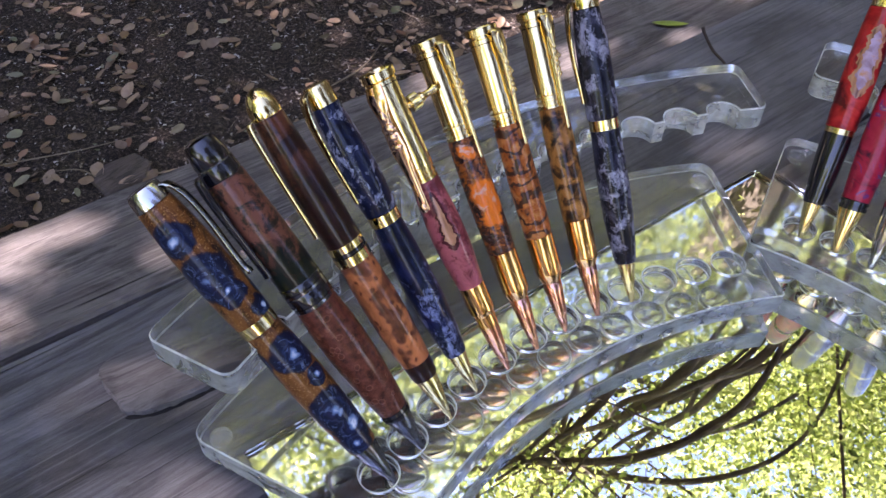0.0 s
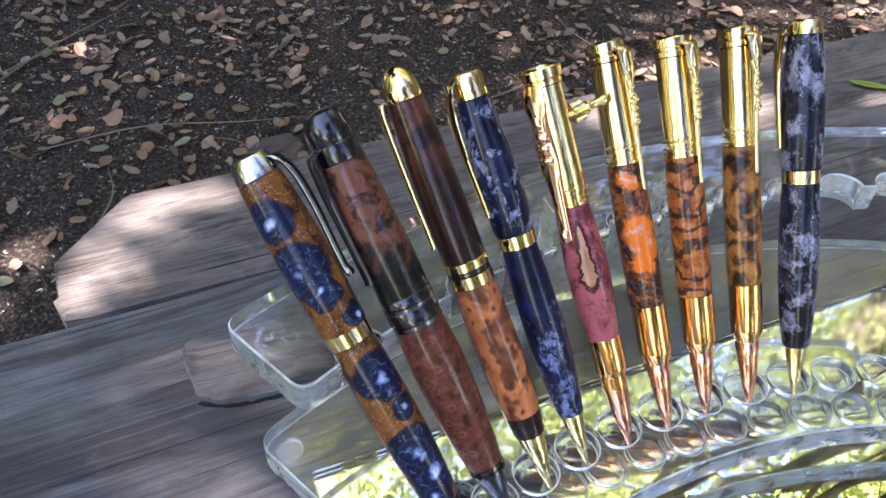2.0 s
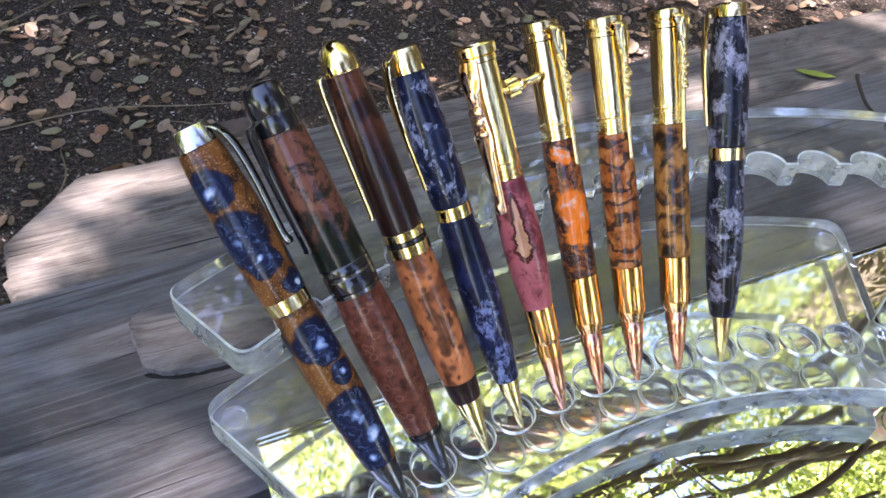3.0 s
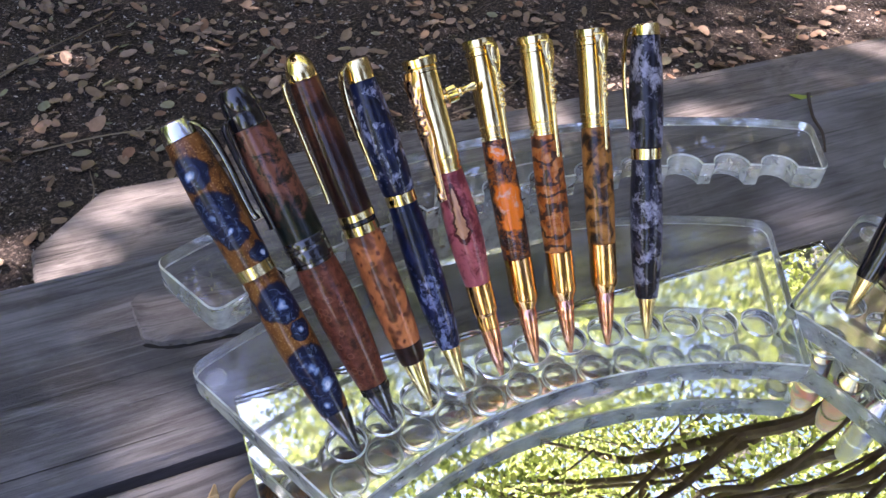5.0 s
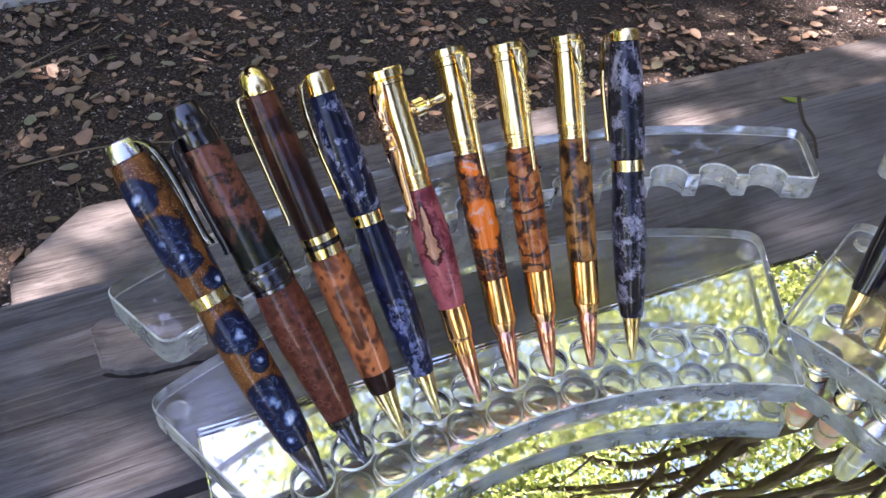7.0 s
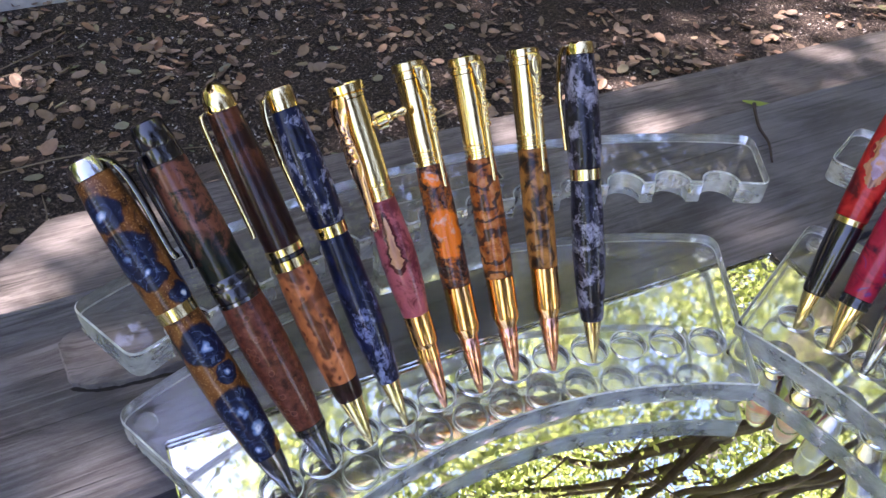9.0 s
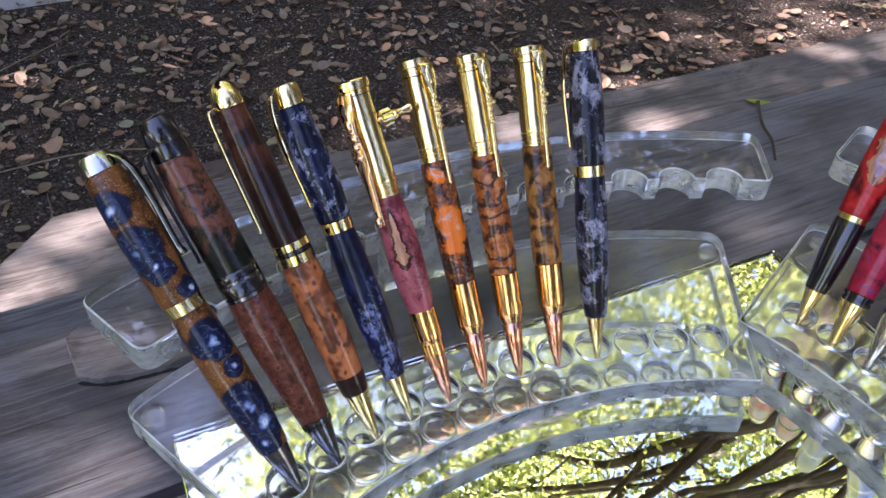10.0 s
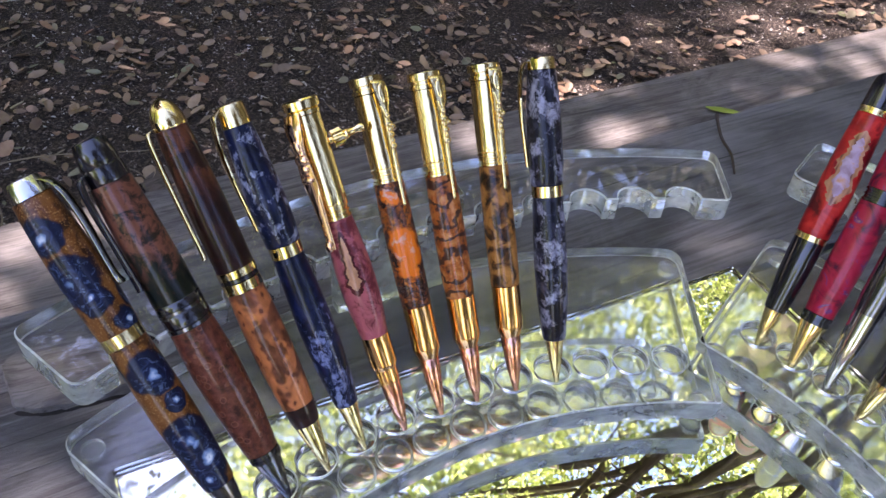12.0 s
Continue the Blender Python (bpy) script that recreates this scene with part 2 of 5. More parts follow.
def sawn(name, rough, milk):
    """A cut acrylic edge with fine tool marks, milky in uneven streaks from the saw and to paint in the glow of light
    inside.
    """
    m, nt, b = material(name, Base_Color=(0.985, 0.995, 0.985, 1), IOR=1.49, Transmission_Weight=1.0)
    n = noise_tex(nt, coords(nt, (1, 1, 3)), 90.0, 4, 0.7)
    nt.links.new(ramp(nt, n.outputs["Fac"], [(0.3, (rough * 0.5,) * 3), (0.7, (rough * 1.6,) * 3)]), b.inputs["Roughness"])
    streak = ramp(nt, noise_tex(nt, coords(nt, (1, 1, 1.4)), 70.0, 5, 0.65, 0.4).outputs["Fac"], [(0.36, (milk * 0.6,) * 3), (0.64, (min(1.0, milk * 1.4),) * 3)])
    d = node(nt, "ShaderNodeBsdfTranslucent", {"Color": (0.95, 0.985, 0.94, 1)})
    e = node(nt, "ShaderNodeBsdfDiffuse", {"Color": (0.90, 0.98, 0.89, 1)})
    f = node(nt, "ShaderNodeMixShader", {0: 0.72, 1: d.outputs[0], 2: e.outputs[0]})
    g = node(nt, "ShaderNodeMixShader", {0: streak, 1: b.outputs[0], 2: f.outputs[0]})
    nt.links.new(g.outputs[0], nt.nodes["Material Output"].inputs["Surface"])
    return m


# Milk raised on EDGE to stand in for light piped inside the plate.
EDGE = sawn("sawn_acrylic_edge", 0.03, 0.31)
WELL = sawn("drilled_acrylic_well", 0.12, 0.15)
# Pale milk painted on the bevels as the glint they would catch.
BEVEL = sawn("bevel_glint_acrylic", 0.2, 0.6)
RIM = sawn("polished_acrylic_edge", 0.03, 0.28)
SHEET = acrylic("mirror_sheet", (0.965, 0.99, 0.965), 0.012)
SILVER, _, _ = material("silvering", Base_Color=(0.90, 0.92, 0.91, 1), Metallic=1.0, Roughness=0.006)
BUMPER, _, _ = material("clear_rubber", Base_Color=(0.86, 0.88, 0.87, 1), Roughness=0.15, IOR=1.42, Transmission_Weight=0.85)


def metal(name, colour, rough):
    m, nt, b = material(name, Base_Color=(*colour, 1), Metallic=1.0, Roughness=rough)
    n = noise_tex(nt, coords(nt), 260.0, 3)
    nt.links.new(ramp(nt, n.outputs["Fac"], [(0.3, (rough * 0.6,) * 3), (0.75, (rough * 1.8,) * 3)]), b.inputs["Roughness"])
    return m


GOLD = metal("gold_plate", (1.0, 0.79, 0.38), 0.035)
ROSE = metal("rose_gold", (0.95, 0.58, 0.33), 0.09)
COPPER = metal("copper", (0.96, 0.46, 0.30), 0.09)
BRASS = metal("brass_case", (0.93, 0.50, 0.19), 0.05)
CLIP_DARK = metal("dark_chrome", (0.30, 0.30, 0.26), 0.08)
GUN = metal("gunmetal", (0.20, 0.20, 0.22), 0.14)
CHROME = metal("chrome", (0.62, 0.62, 0.60), 0.06)
BLACK, _, _ = material("black_lacquer", Base_Color=(0.008, 0.008, 0.011, 1), Roughness=0.12, Coat_Weight=1.0, Coat_Roughness=0.03)


def polished(name):
    return material(name, Roughness=0.3, Coat_Weight=0.55, Coat_Roughness=0.05, Specular_IOR_Level=0.1)


def nearest_eye(nt, v, eyes):
    """The least distance to any of the eyes (height in mm, degrees about the pen, depth from the axis in mm, radius in mm), 1 at an eye's rim."""
    least = None
    for z, deg, reach, r in eyes:
        a = radians(deg)
        d = node(nt, "ShaderNodeVectorMath", {0: v, 1: (reach / 1000 * math.sin(a), -reach / 1000 * math.cos(a), z / 1000)}, operation="DISTANCE").outputs["Value"]
        d = node(nt, "ShaderNodeMath", {0: d, 1: 1000.0 / r}, operation="MULTIPLY").outputs[0]
        least = d if least is None else node(nt, "ShaderNodeMath", {0: least, 1: d}, operation="MINIMUM").outputs[0]
    return least


def warped(nt, v, scale, reach):
    n = noise_tex(nt, v, scale, 3, 0.6)
    off = node(nt, "ShaderNodeVectorMath", {0: n.outputs["Color"], 1: (0.5, 0.5, 0.5)}, operation="SUBTRACT").outputs[0]
    off = node(nt, "ShaderNodeVectorMath", {0: off, "Scale": reach}, operation="SCALE").outputs[0]
    return node(nt, "ShaderNodeVectorMath", {0: v, 1: off}, operation="ADD").outputs[0]


def swirl(name, stops, scale, distort, squash=(1, 1, 1), move=(0, 0, 0), detail=3.0, speckle=None):
    """Cast resin: folded layers of colour."""
    m, nt, b = polished(name)
    v = coords(nt, squash, move=move)
    n = noise_tex(nt, v, scale, detail, 0.55, distort)
    c = ramp(nt, n.outputs["Fac"], stops)
    if speckle:
        f = noise_tex(nt, v, 900.0, 2, 0.5)
        c = mixc(nt, ramp(nt, f.outputs["Fac"], [(0.52, (0, 0, 0)), (0.68, (0.7, 0.7, 0.7))]), c, mixc(nt, 1.0, c, speckle, "MULTIPLY"))
    nt.links.new(c, b.inputs["Base Color"])
    return m


def veined(name, stops, pale, scale, squash, move, start):
    """Dark cast resin with torn pale feathers."""
    m, nt, b = polished(name)
    v = coords(nt, squash, move=move)
    vv = warped(nt, v, scale * 1.8, 0.006)
    c = ramp(nt, noise_tex(nt, vv, scale * 1.6, 5, 0.6, 0.6).outputs["Fac"], stops)
    body = noise_tex(nt, vv, scale, 3, 0.6, 0.8)
    torn = noise_tex(nt, vv, scale * 4.5, 6, 0.7, 1.2)
    k = node(nt, "ShaderNodeMath", {0: torn.outputs["Fac"], 1: 0.6, 2: body.outputs["Fac"]}, operation="MULTIPLY_ADD").outputs[0]
    c = mixc(nt, ramp(nt, k, [(start + 0.30, (0, 0, 0)), (start + 0.36, (0.45, 0.45, 0.45)), (start + 0.46, (1, 1, 1))]), c, pale)
    nt.links.new(c, b.inputs["Base Color"])
    return m


def burl(name, ground, dark, scale, size, grain=(1, 1, 0.25), move=(0, 0, 0), patch=None):
    """Figured wood with eyes."""
    m, nt, b = polished(name)
    v = coords(nt, grain, move=move)
    warp = noise_tex(nt, v, 150.0, 3, 0.6)
    vv = node(nt, "ShaderNodeVectorMath", {0: v, 1: node(nt, "ShaderNodeVectorMath", {0: warp.outputs["Color"], "Scale": 0.004}, operation="SCALE").outputs[0]}, operation="ADD").outputs[0]
    eyes = node(nt, "ShaderNodeTexVoronoi", {"Vector": vv, "Scale": scale, "Randomness": 1.0})
    shade = noise_tex(nt, v, scale * 0.28, 5, 0.65, 0.8)
    c = ramp(nt, shade.outputs["Fac"], [(0.3, tuple(0.45 * g for g in ground)), (0.52, ground), (0.75, tuple(min(1, 1.35 * g) for g in ground))])
    c = mixc(nt, ramp(nt, eyes.outputs["Distance"], [(size * 0.6, (0.85, 0.85, 0.85)), (size, (0.2, 0.2, 0.2)), (size * 1.4, (0, 0, 0))]), c, dark)
    if patch:
        big = noise_tex(nt, v, 95.0, 2, 0.5, 0.6)
        c = mixc(nt, ramp(nt, big.outputs["Fac"], [(0.43, (0, 0, 0)), (0.50, (0.9, 0.9, 0.9))]), c, mixc(nt, ramp(nt, warp.outputs["Fac"], [(0.4, (0, 0, 0)), (0.6, (1, 1, 1))]), patch, tuple(0.35 * p for p in patch)))
    nt.links.new(c, b.inputs["Base Color"])
    return m




def eyed_resin(name):
    """Copper glitter resin with navy clouds that hold pale blue swirls."""
    m, nt, b = polished(name)
    v = coords(nt)
    vv = warped(nt, v, 120.0, 0.0055)
    eye = nearest_eye(nt, vv, [(122, -38, 7, 7.2), (105, -34, 7, 9.0), (98, -12, 7, 6.0), (87, 40, 7, 4.4), (67, 12, 7, 8.2), (55, 28, 7, 3.6), (40, 0, 7, 9.4), (31, 18, 6, 8.4), (24, -25, 5, 6.0), (112, 160, 7, 9.0), (58, 170, 7, 9.0), (70, -120, 7, 7.0), (95, 110, 7, 7.0)])
    fold = noise_tex(nt, vv, 85.0, 1.0, 0.5, 1.6)
    curl = node(nt, "ShaderNodeMath", {0: fold.outputs["Fac"], 1: 0.75, 2: eye}, operation="MULTIPLY_ADD").outputs[0]
    inner = ramp(nt, curl, [(0.42, (0.60, 0.67, 0.76)), (0.53, (0.16, 0.26, 0.46)), (0.64, (0.010, 0.018, 0.06)), (0.80, (0.005, 0.008, 0.026)), (0.90, (0.018, 0.03, 0.08)), (0.96, (0.006, 0.010, 0.035)), (1.0, (0.006, 0.010, 0.03))])
    feather = noise_tex(nt, vv, 260.0, 4, 0.6, 2.0)
    inner = mixc(nt, ramp(nt, feather.outputs["Fac"], [(0.56, (0, 0, 0)), (0.66, (0.6, 0.6, 0.6))]), inner, (0.10, 0.16, 0.30))
    copper = ramp(nt, noise_tex(nt, vv, 90.0, 4, 0.6, 0.8).outputs["Fac"], [(0.36, (0.035, 0.013, 0.006)), (0.48, (0.16, 0.058, 0.014)), (0.7, (0.25, 0.10, 0.024))])
    glit = noise_tex(nt, v, 1400.0, 2, 0.5)
    copper = mixc(nt, ramp(nt, glit.outputs["Fac"], [(0.55, (0, 0, 0)), (0.7, (0.6, 0.6, 0.6))]), copper, (0.50, 0.26, 0.09))
    c = mixc(nt, ramp(nt, eye, [(0.92, (0, 0, 0)), (1.0, (1, 1, 1))]), inner, copper)
    c = mixc(nt, ramp(nt, node(nt, "ShaderNodeMath", {0: eye, 1: 0.5}, operation="MULTIPLY").outputs[0], [(0.44, (0, 0, 0)), (0.485, (0.9, 0.9, 0.9)), (0.54, (0, 0, 0))]), c, (0.006, 0.007, 0.02))
    nt.links.new(c, b.inputs["Base Color"])
    return m


def agate(name):
    """Dark brown resin with grey veins and one glowing orange cloud that holds a white swirl."""
    m, nt, b = polished(name)
    v = coords(nt)
    vv = warped(nt, v, 150.0, 0.011)
    base = ramp(nt, noise_tex(nt, vv, 190.0, 7, 0.65, 0.7).outputs["Fac"], [(0.34, (0.010, 0.006, 0.006)), (0.46, (0.045, 0.018, 0.012)), (0.54, (0.18, 0.055, 0.018)), (0.62, (0.50, 0.13, 0.015)), (0.72, (0.20, 0.07, 0.04))])
    vein = noise_tex(nt, vv, 260.0, 4, 0.6, 1.0)
    base = mixc(nt, ramp(nt, vein.outputs["Fac"], [(0.49, (0, 0, 0)), (0.505, (0.55, 0.55, 0.55)), (0.52, (0, 0, 0))]), base, (0.22, 0.17, 0.15))
    cloud = nearest_eye(nt, vv, [(73, 4, 5, 6.8), (66, 20, 5, 6.0), (61, -5, 5, 4.5), (90, -10, 6, 3.6), (70, 180, 5, 8.0)])
    swirl_at = nearest_eye(nt, vv, [(71, -6, 6, 5.0), (92, -6, 6, 3.2)])
    c = mixc(nt, ramp(nt, cloud, [(0.72, (1, 1, 1)), (1.0, (0, 0, 0))]), base, (0.85, 0.19, 0.012))
    broken = noise_tex(nt, v, 240.0, 3, 0.6)
    band = mixc(nt, 1.0, ramp(nt, swirl_at, [(0.45, (0, 0, 0)), (0.70, (1, 1, 1)), (0.95, (0, 0, 0))]), ramp(nt, broken.outputs["Fac"], [(0.42, (0, 0, 0)), (0.56, (0.9, 0.9, 0.9))]), "MULTIPLY")
    c = mixc(nt, band, c, (0.72, 0.42, 0.30))
    nt.links.new(c, b.inputs["Base Color"])
    return m


COPPER_SWIRL = eyed_resin("copper_blue_swirl")


def two_tone(name, low, high, at, mottle, scale):
    """Mottled resin whose ground changes along the pen at a height in metres."""
    m, nt, b = polished(name)
    v = coords(nt)
    z = node(nt, "ShaderNodeSeparateXYZ", {0: v}).outputs["Z"]
    n = noise_tex(nt, v, scale, 6, 0.62, 0.7)
    wob = node(nt, "ShaderNodeMath", {0: n.outputs["Fac"], 1: 0.05, 2: z}, operation="MULTIPLY_ADD").outputs[0]
    share = node(nt, "ShaderNodeMapRange", {"Value": wob, "From Min": at + 0.018, "From Max": at + 0.032}).outputs[0]
    c = mixc(nt, share, low, high)
    k = noise_tex(nt, v, scale * 1.5, 6, 0.68, 0.5)
    c = mixc(nt, ramp(nt, k.outputs["Fac"], [(0.42, (0.92, 0.92, 0.92)), (0.53, (0, 0, 0))]), c, mottle)
    c = mixc(nt, ramp(nt, k.outputs["Fac"], [(0.60, (0, 0, 0)), (0.72, (0.5, 0.5, 0.5))]), c, mixc(nt, 1.0, c, (2.0, 1.9, 1.9), "MULTIPLY"))
    nt.links.new(c, b.inputs["Base Color"])
    return m


BROWN_GREEN = two_tone("brown_green_burl", (0.005, 0.009, 0.006), (0.18, 0.066, 0.040), 0.098, (0.010, 0.012, 0.009), 120.0)


def ringed(name):
    """Reddish brown barrel with small raised rings, like ostrich hide."""
    m, nt, b = polished(name)
    v = coords(nt)
    warp = noise_tex(nt, v, 300.0, 3, 0.6)
    vv = node(nt, "ShaderNodeVectorMath", {0: v, 1: node(nt, "ShaderNodeVectorMath", {0: warp.outputs["Color"], "Scale": 0.0016}, operation="SCALE").outputs[0]}, operation="ADD").outputs[0]
    eye = node(nt, "ShaderNodeTexVoronoi", {"Vector": vv, "Scale": 215.0, "Randomness": 0.9})
    ring = ramp(nt, eye.outputs["Distance"], [(0.18, (0, 0, 0)), (0.25, (1, 1, 1)), (0.33, (0, 0, 0))])
    c = ramp(nt, noise_tex(nt, v, 330.0, 6, 0.65).outputs["Fac"], [(0.34, (0.045, 0.014, 0.010)), (0.52, (0.13, 0.038, 0.022)), (0.70, (0.19, 0.06, 0.036))])
    c = mixc(nt, mixc(nt, 0.45, (0, 0, 0), ring), c, (0.30, 0.11, 0.06))
    nt.links.new(c, b.inputs["Base Color"])
    bump(nt, b, ring, 0.35, 0.0004)
    return m


LEATHER_WOOD = ringed("ringed_brown_hide")
DARK_WOOD = two_tone("dark_walnut", (0.028, 0.010, 0.008), (0.11, 0.037, 0.019), 0.118, (0.016, 0.007, 0.006), 70.0)
EYE_BURL = burl("orange_eye_burl", (0.52, 0.165, 0.055), (0.08, 0.018, 0.009), 300, 0.33, (1, 1, 0.8), (0.4, 0.2, 0.1), (0.19, 0.060, 0.028))
NAVY_SWIRL = veined("navy_white_swirl", [(0.34, (0.003, 0.004, 0.010)), (0.50, (0.006, 0.010, 0.032)), (0.60, (0.009, 0.014, 0.045)), (0.72, (0.014, 0.02, 0.06))], (0.32, 0.36, 0.50), 95, (1, 1, 0.8), (0.7, 0.3, 0.0), 0.525)
NAVY_DARK = veined("navy_vein_swirl", [(0.34, (0.003, 0.004, 0.010)), (0.52, (0.005, 0.009, 0.028)), (0.62, (0.010, 0.016, 0.055)), (0.74, (0.016, 0.026, 0.08))], (0.17, 0.21, 0.38), 110, (1, 1, 0.6), (0.2, 0.9, 0.0), 0.57)
MARBLE = veined("black_white_marble", [(0.38, (0.005, 0.005, 0.008)), (0.52, (0.010, 0.010, 0.017)), (0.62, (0.035, 0.035, 0.055)), (0.74, (0.07, 0.07, 0.10))], (0.30, 0.30, 0.37), 105, (1, 1, 0.8), (0.5, 0.5, 0.3), 0.515)
AMBER_SWIRL = agate("orange_brown_agate")
SPECKLED = swirl("tan_speckled_burl", [(0.36, (0.020, 0.011, 0.006)), (0.45, (0.10, 0.042, 0.014)), (0.54, (0.34, 0.14, 0.03)), (0.66, (0.48, 0.20, 0.05)), (0.78, (0.10, 0.045, 0.02))], 190, 0.5, (1, 1, 0.9), (0.9, 0.2, 0.6), 8)
PINK = two_tone("pink_resin", (0.055, 0.009, 0.012), (0.43, 0.105, 0.112), 0.028, (0.13, 0.020, 0.026), 75.0)
CRIMSON = swirl("crimson_resin", [(0.34, (0.10, 0.006, 0.008)), (0.48, (0.42, 0.018, 0.016)), (0.62, (0.62, 0.04, 0.03)), (0.72, (0.25, 0.012, 0.015))], 75, 1.0, (1, 1, 0.9), (0.8, 0.1, 0.2), 3)
MAGENTA = swirl("magenta_resin", [(0.34, (0.06, 0.008, 0.025)), (0.48, (0.38, 0.016, 0.040)), (0.60, (0.46, 0.025, 0.055)), (0.66, (0.16, 0.04, 0.16)), (0.71, (0.46, 0.24, 0.17)), (0.78, (0.12, 0.02, 0.07))], 90, 1.2, (1, 1, 0.9), (0.6, 0.9, 0.2), 4)
INLAY = burl("tan_inlay", (0.52, 0.25, 0.13), (0.12, 0.035, 0.02), 420, 0.42)
INLAY_RIM = burl("dark_inlay_rim", (0.10, 0.018, 0.018), (0.03, 0.008, 0.008), 500, 0.35)
LAVENDER = swirl("lavender_inlay", [(0.35, (0.30, 0.18, 0.22)), (0.55, (0.46, 0.33, 0.42)), (0.7, (0.50, 0.24, 0.12))], 160, 0.6)


def tiger(name):
    m, nt, b = polished(name)
    v = coords(nt)
    w = node(nt, "ShaderNodeTexWave", {"Vector": v, "Scale": 40.0, "Distortion": 13.0, "Detail": 5.0, "Detail Scale": 1.6}, wave_type="BANDS", bands_direction="Z")
    n = noise_tex(nt, v, 150.0, 6, 0.65, 0.5)
    c = ramp(nt, n.outputs["Fac"], [(0.35, (0.06, 0.022, 0.014)), (0.48, (0.42, 0.11, 0.02)), (0.6, (0.55, 0.22, 0.07)), (0.72, (0.68, 0.17, 0.016))])
    c = mixc(nt, ramp(nt, w.outputs["Fac"], [(0.08, (0.9, 0.9, 0.9)), (0.26, (0, 0, 0))]), c, (0.03, 0.015, 0.012))
    nt.links.new(c, b.inputs["Base Color"])
    return m


TIGER = tiger("tiger_striped_burl")


def soil(name):
    m, nt, b = material(name, Roughness=0.95)
    v = coords(nt)
    a, g = noise_tex(nt, v, 2.2, 5, 0.6), noise_tex(nt, v, 120.0, 9, 0.85)
    c = ramp(nt, g.outputs["Fac"], [(0.40, (0.008, 0.0055, 0.0045)), (0.49, (0.034, 0.023, 0.018)), (0.545, (0.10, 0.072, 0.056)), (0.62, (0.30, 0.24, 0.20))])
    c = mixc(nt, ramp(nt, a.outputs["Fac"], [(0.4, (0, 0, 0)), (0.7, (0.35, 0.35, 0.35))]), c, (0.045, 0.033, 0.027))
    nt.links.new(c, b.inputs["Base Color"])
    bump(nt, b, g.outputs["Fac"], 0.9, 0.02)
    return m


SOIL = soil("forest_soil")


def island_leaf(name, stops, rough=0.6, through=None):
    m, nt, b = material(name, Roughness=rough)
    r = node(nt, "ShaderNodeNewGeometry").outputs["Random Per Island"]
    c = ramp(nt, r, stops)
    n = noise_tex(nt, coords(nt), 60.0, 4, 0.6)
    c = mixc(nt, ramp(nt, n.outputs["Fac"], [(0.45, (0, 0, 0)), (0.75, (0.55, 0.55, 0.55))]), c, mixc(nt, 1.0, c, (0.45, 0.38, 0.33), "MULTIPLY"))
    nt.links.new(c, b.inputs["Base Color"])
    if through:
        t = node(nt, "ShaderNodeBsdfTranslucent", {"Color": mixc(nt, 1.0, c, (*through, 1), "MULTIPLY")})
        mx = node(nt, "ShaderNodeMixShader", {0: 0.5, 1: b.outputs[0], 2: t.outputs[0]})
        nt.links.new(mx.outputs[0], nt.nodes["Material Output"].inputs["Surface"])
    return m


DRY_LEAF = island_leaf("dry_leaf", [(0.0, (0.131, 0.086, 0.057)), (0.25, (0.263, 0.181, 0.115)), (0.5, (0.199, 0.146, 0.109)), (0.72, (0.331, 0.240, 0.167)), (0.9, (0.229, 0.114, 0.065)), (0.975, (0.214, 0.214, 0.140)), (1.0, (0.156, 0.180, 0.082))])
DEBRIS = island_leaf("litter_bits", [(0.0, (0.03, 0.02, 0.016)), (0.4, (0.10, 0.075, 0.055)), (0.6, (0.17, 0.14, 0.115)), (0.88, (0.32, 0.29, 0.26)), (1.0, (0.58, 0.56, 0.53))], 0.85)
# Leaf tones graded bright to dark, standing in for sunlit to shaded foliage.
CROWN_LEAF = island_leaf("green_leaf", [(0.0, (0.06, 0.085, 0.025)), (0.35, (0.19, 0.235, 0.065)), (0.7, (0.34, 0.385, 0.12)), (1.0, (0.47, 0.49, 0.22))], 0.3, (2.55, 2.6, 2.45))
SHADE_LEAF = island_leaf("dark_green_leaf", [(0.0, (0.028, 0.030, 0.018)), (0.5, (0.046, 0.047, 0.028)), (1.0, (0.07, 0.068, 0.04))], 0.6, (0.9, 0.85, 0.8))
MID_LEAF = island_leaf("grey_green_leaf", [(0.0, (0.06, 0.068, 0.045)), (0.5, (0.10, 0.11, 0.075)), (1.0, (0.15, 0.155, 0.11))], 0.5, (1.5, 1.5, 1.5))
GREEN_LEAF, _, _ = material("fresh_leaf", Base_Color=(0.22, 0.30, 0.04, 1), Roughness=0.45)
TWIG, _, _ = material("twig_bark", Base_Color=(0.055, 0.04, 0.03, 1), Roughness=0.85)
STRAW, _, _ = material("dry_stalk", Base_Color=(0.20, 0.16, 0.11, 1), Roughness=0.8)


def bark(name):
    m, nt, b = material(name, Roughness=0.9)
    n = noise_tex(nt, coords(nt), 9.0, 6, 0.7, 0.8)
    nt.links.new(ramp(nt, n.outputs["Fac"], [(0.3, (0.085, 0.068, 0.05)), (0.7, (0.30, 0.25, 0.19))]), b.inputs["Base Color"])
    bump(nt, b, n.outputs["Fac"], 0.7, 0.02)
    return m


BARK = bark("oak_bark")


def concrete(name):
    m, nt, b = material(name, Roughness=0.9)
    n = noise_tex(nt, coords(nt), 14.0, 8, 0.7)
    nt.links.new(ramp(nt, n.outputs["Fac"], [(0.3, (0.36, 0.35, 0.34)), (0.7, (0.58, 0.57, 0.56))]), b.inputs["Base Color"])
    bump(nt, b, n.outputs["Fac"], 0.4, 0.006)
    return m


CONCRETE = concrete("pale_concrete")
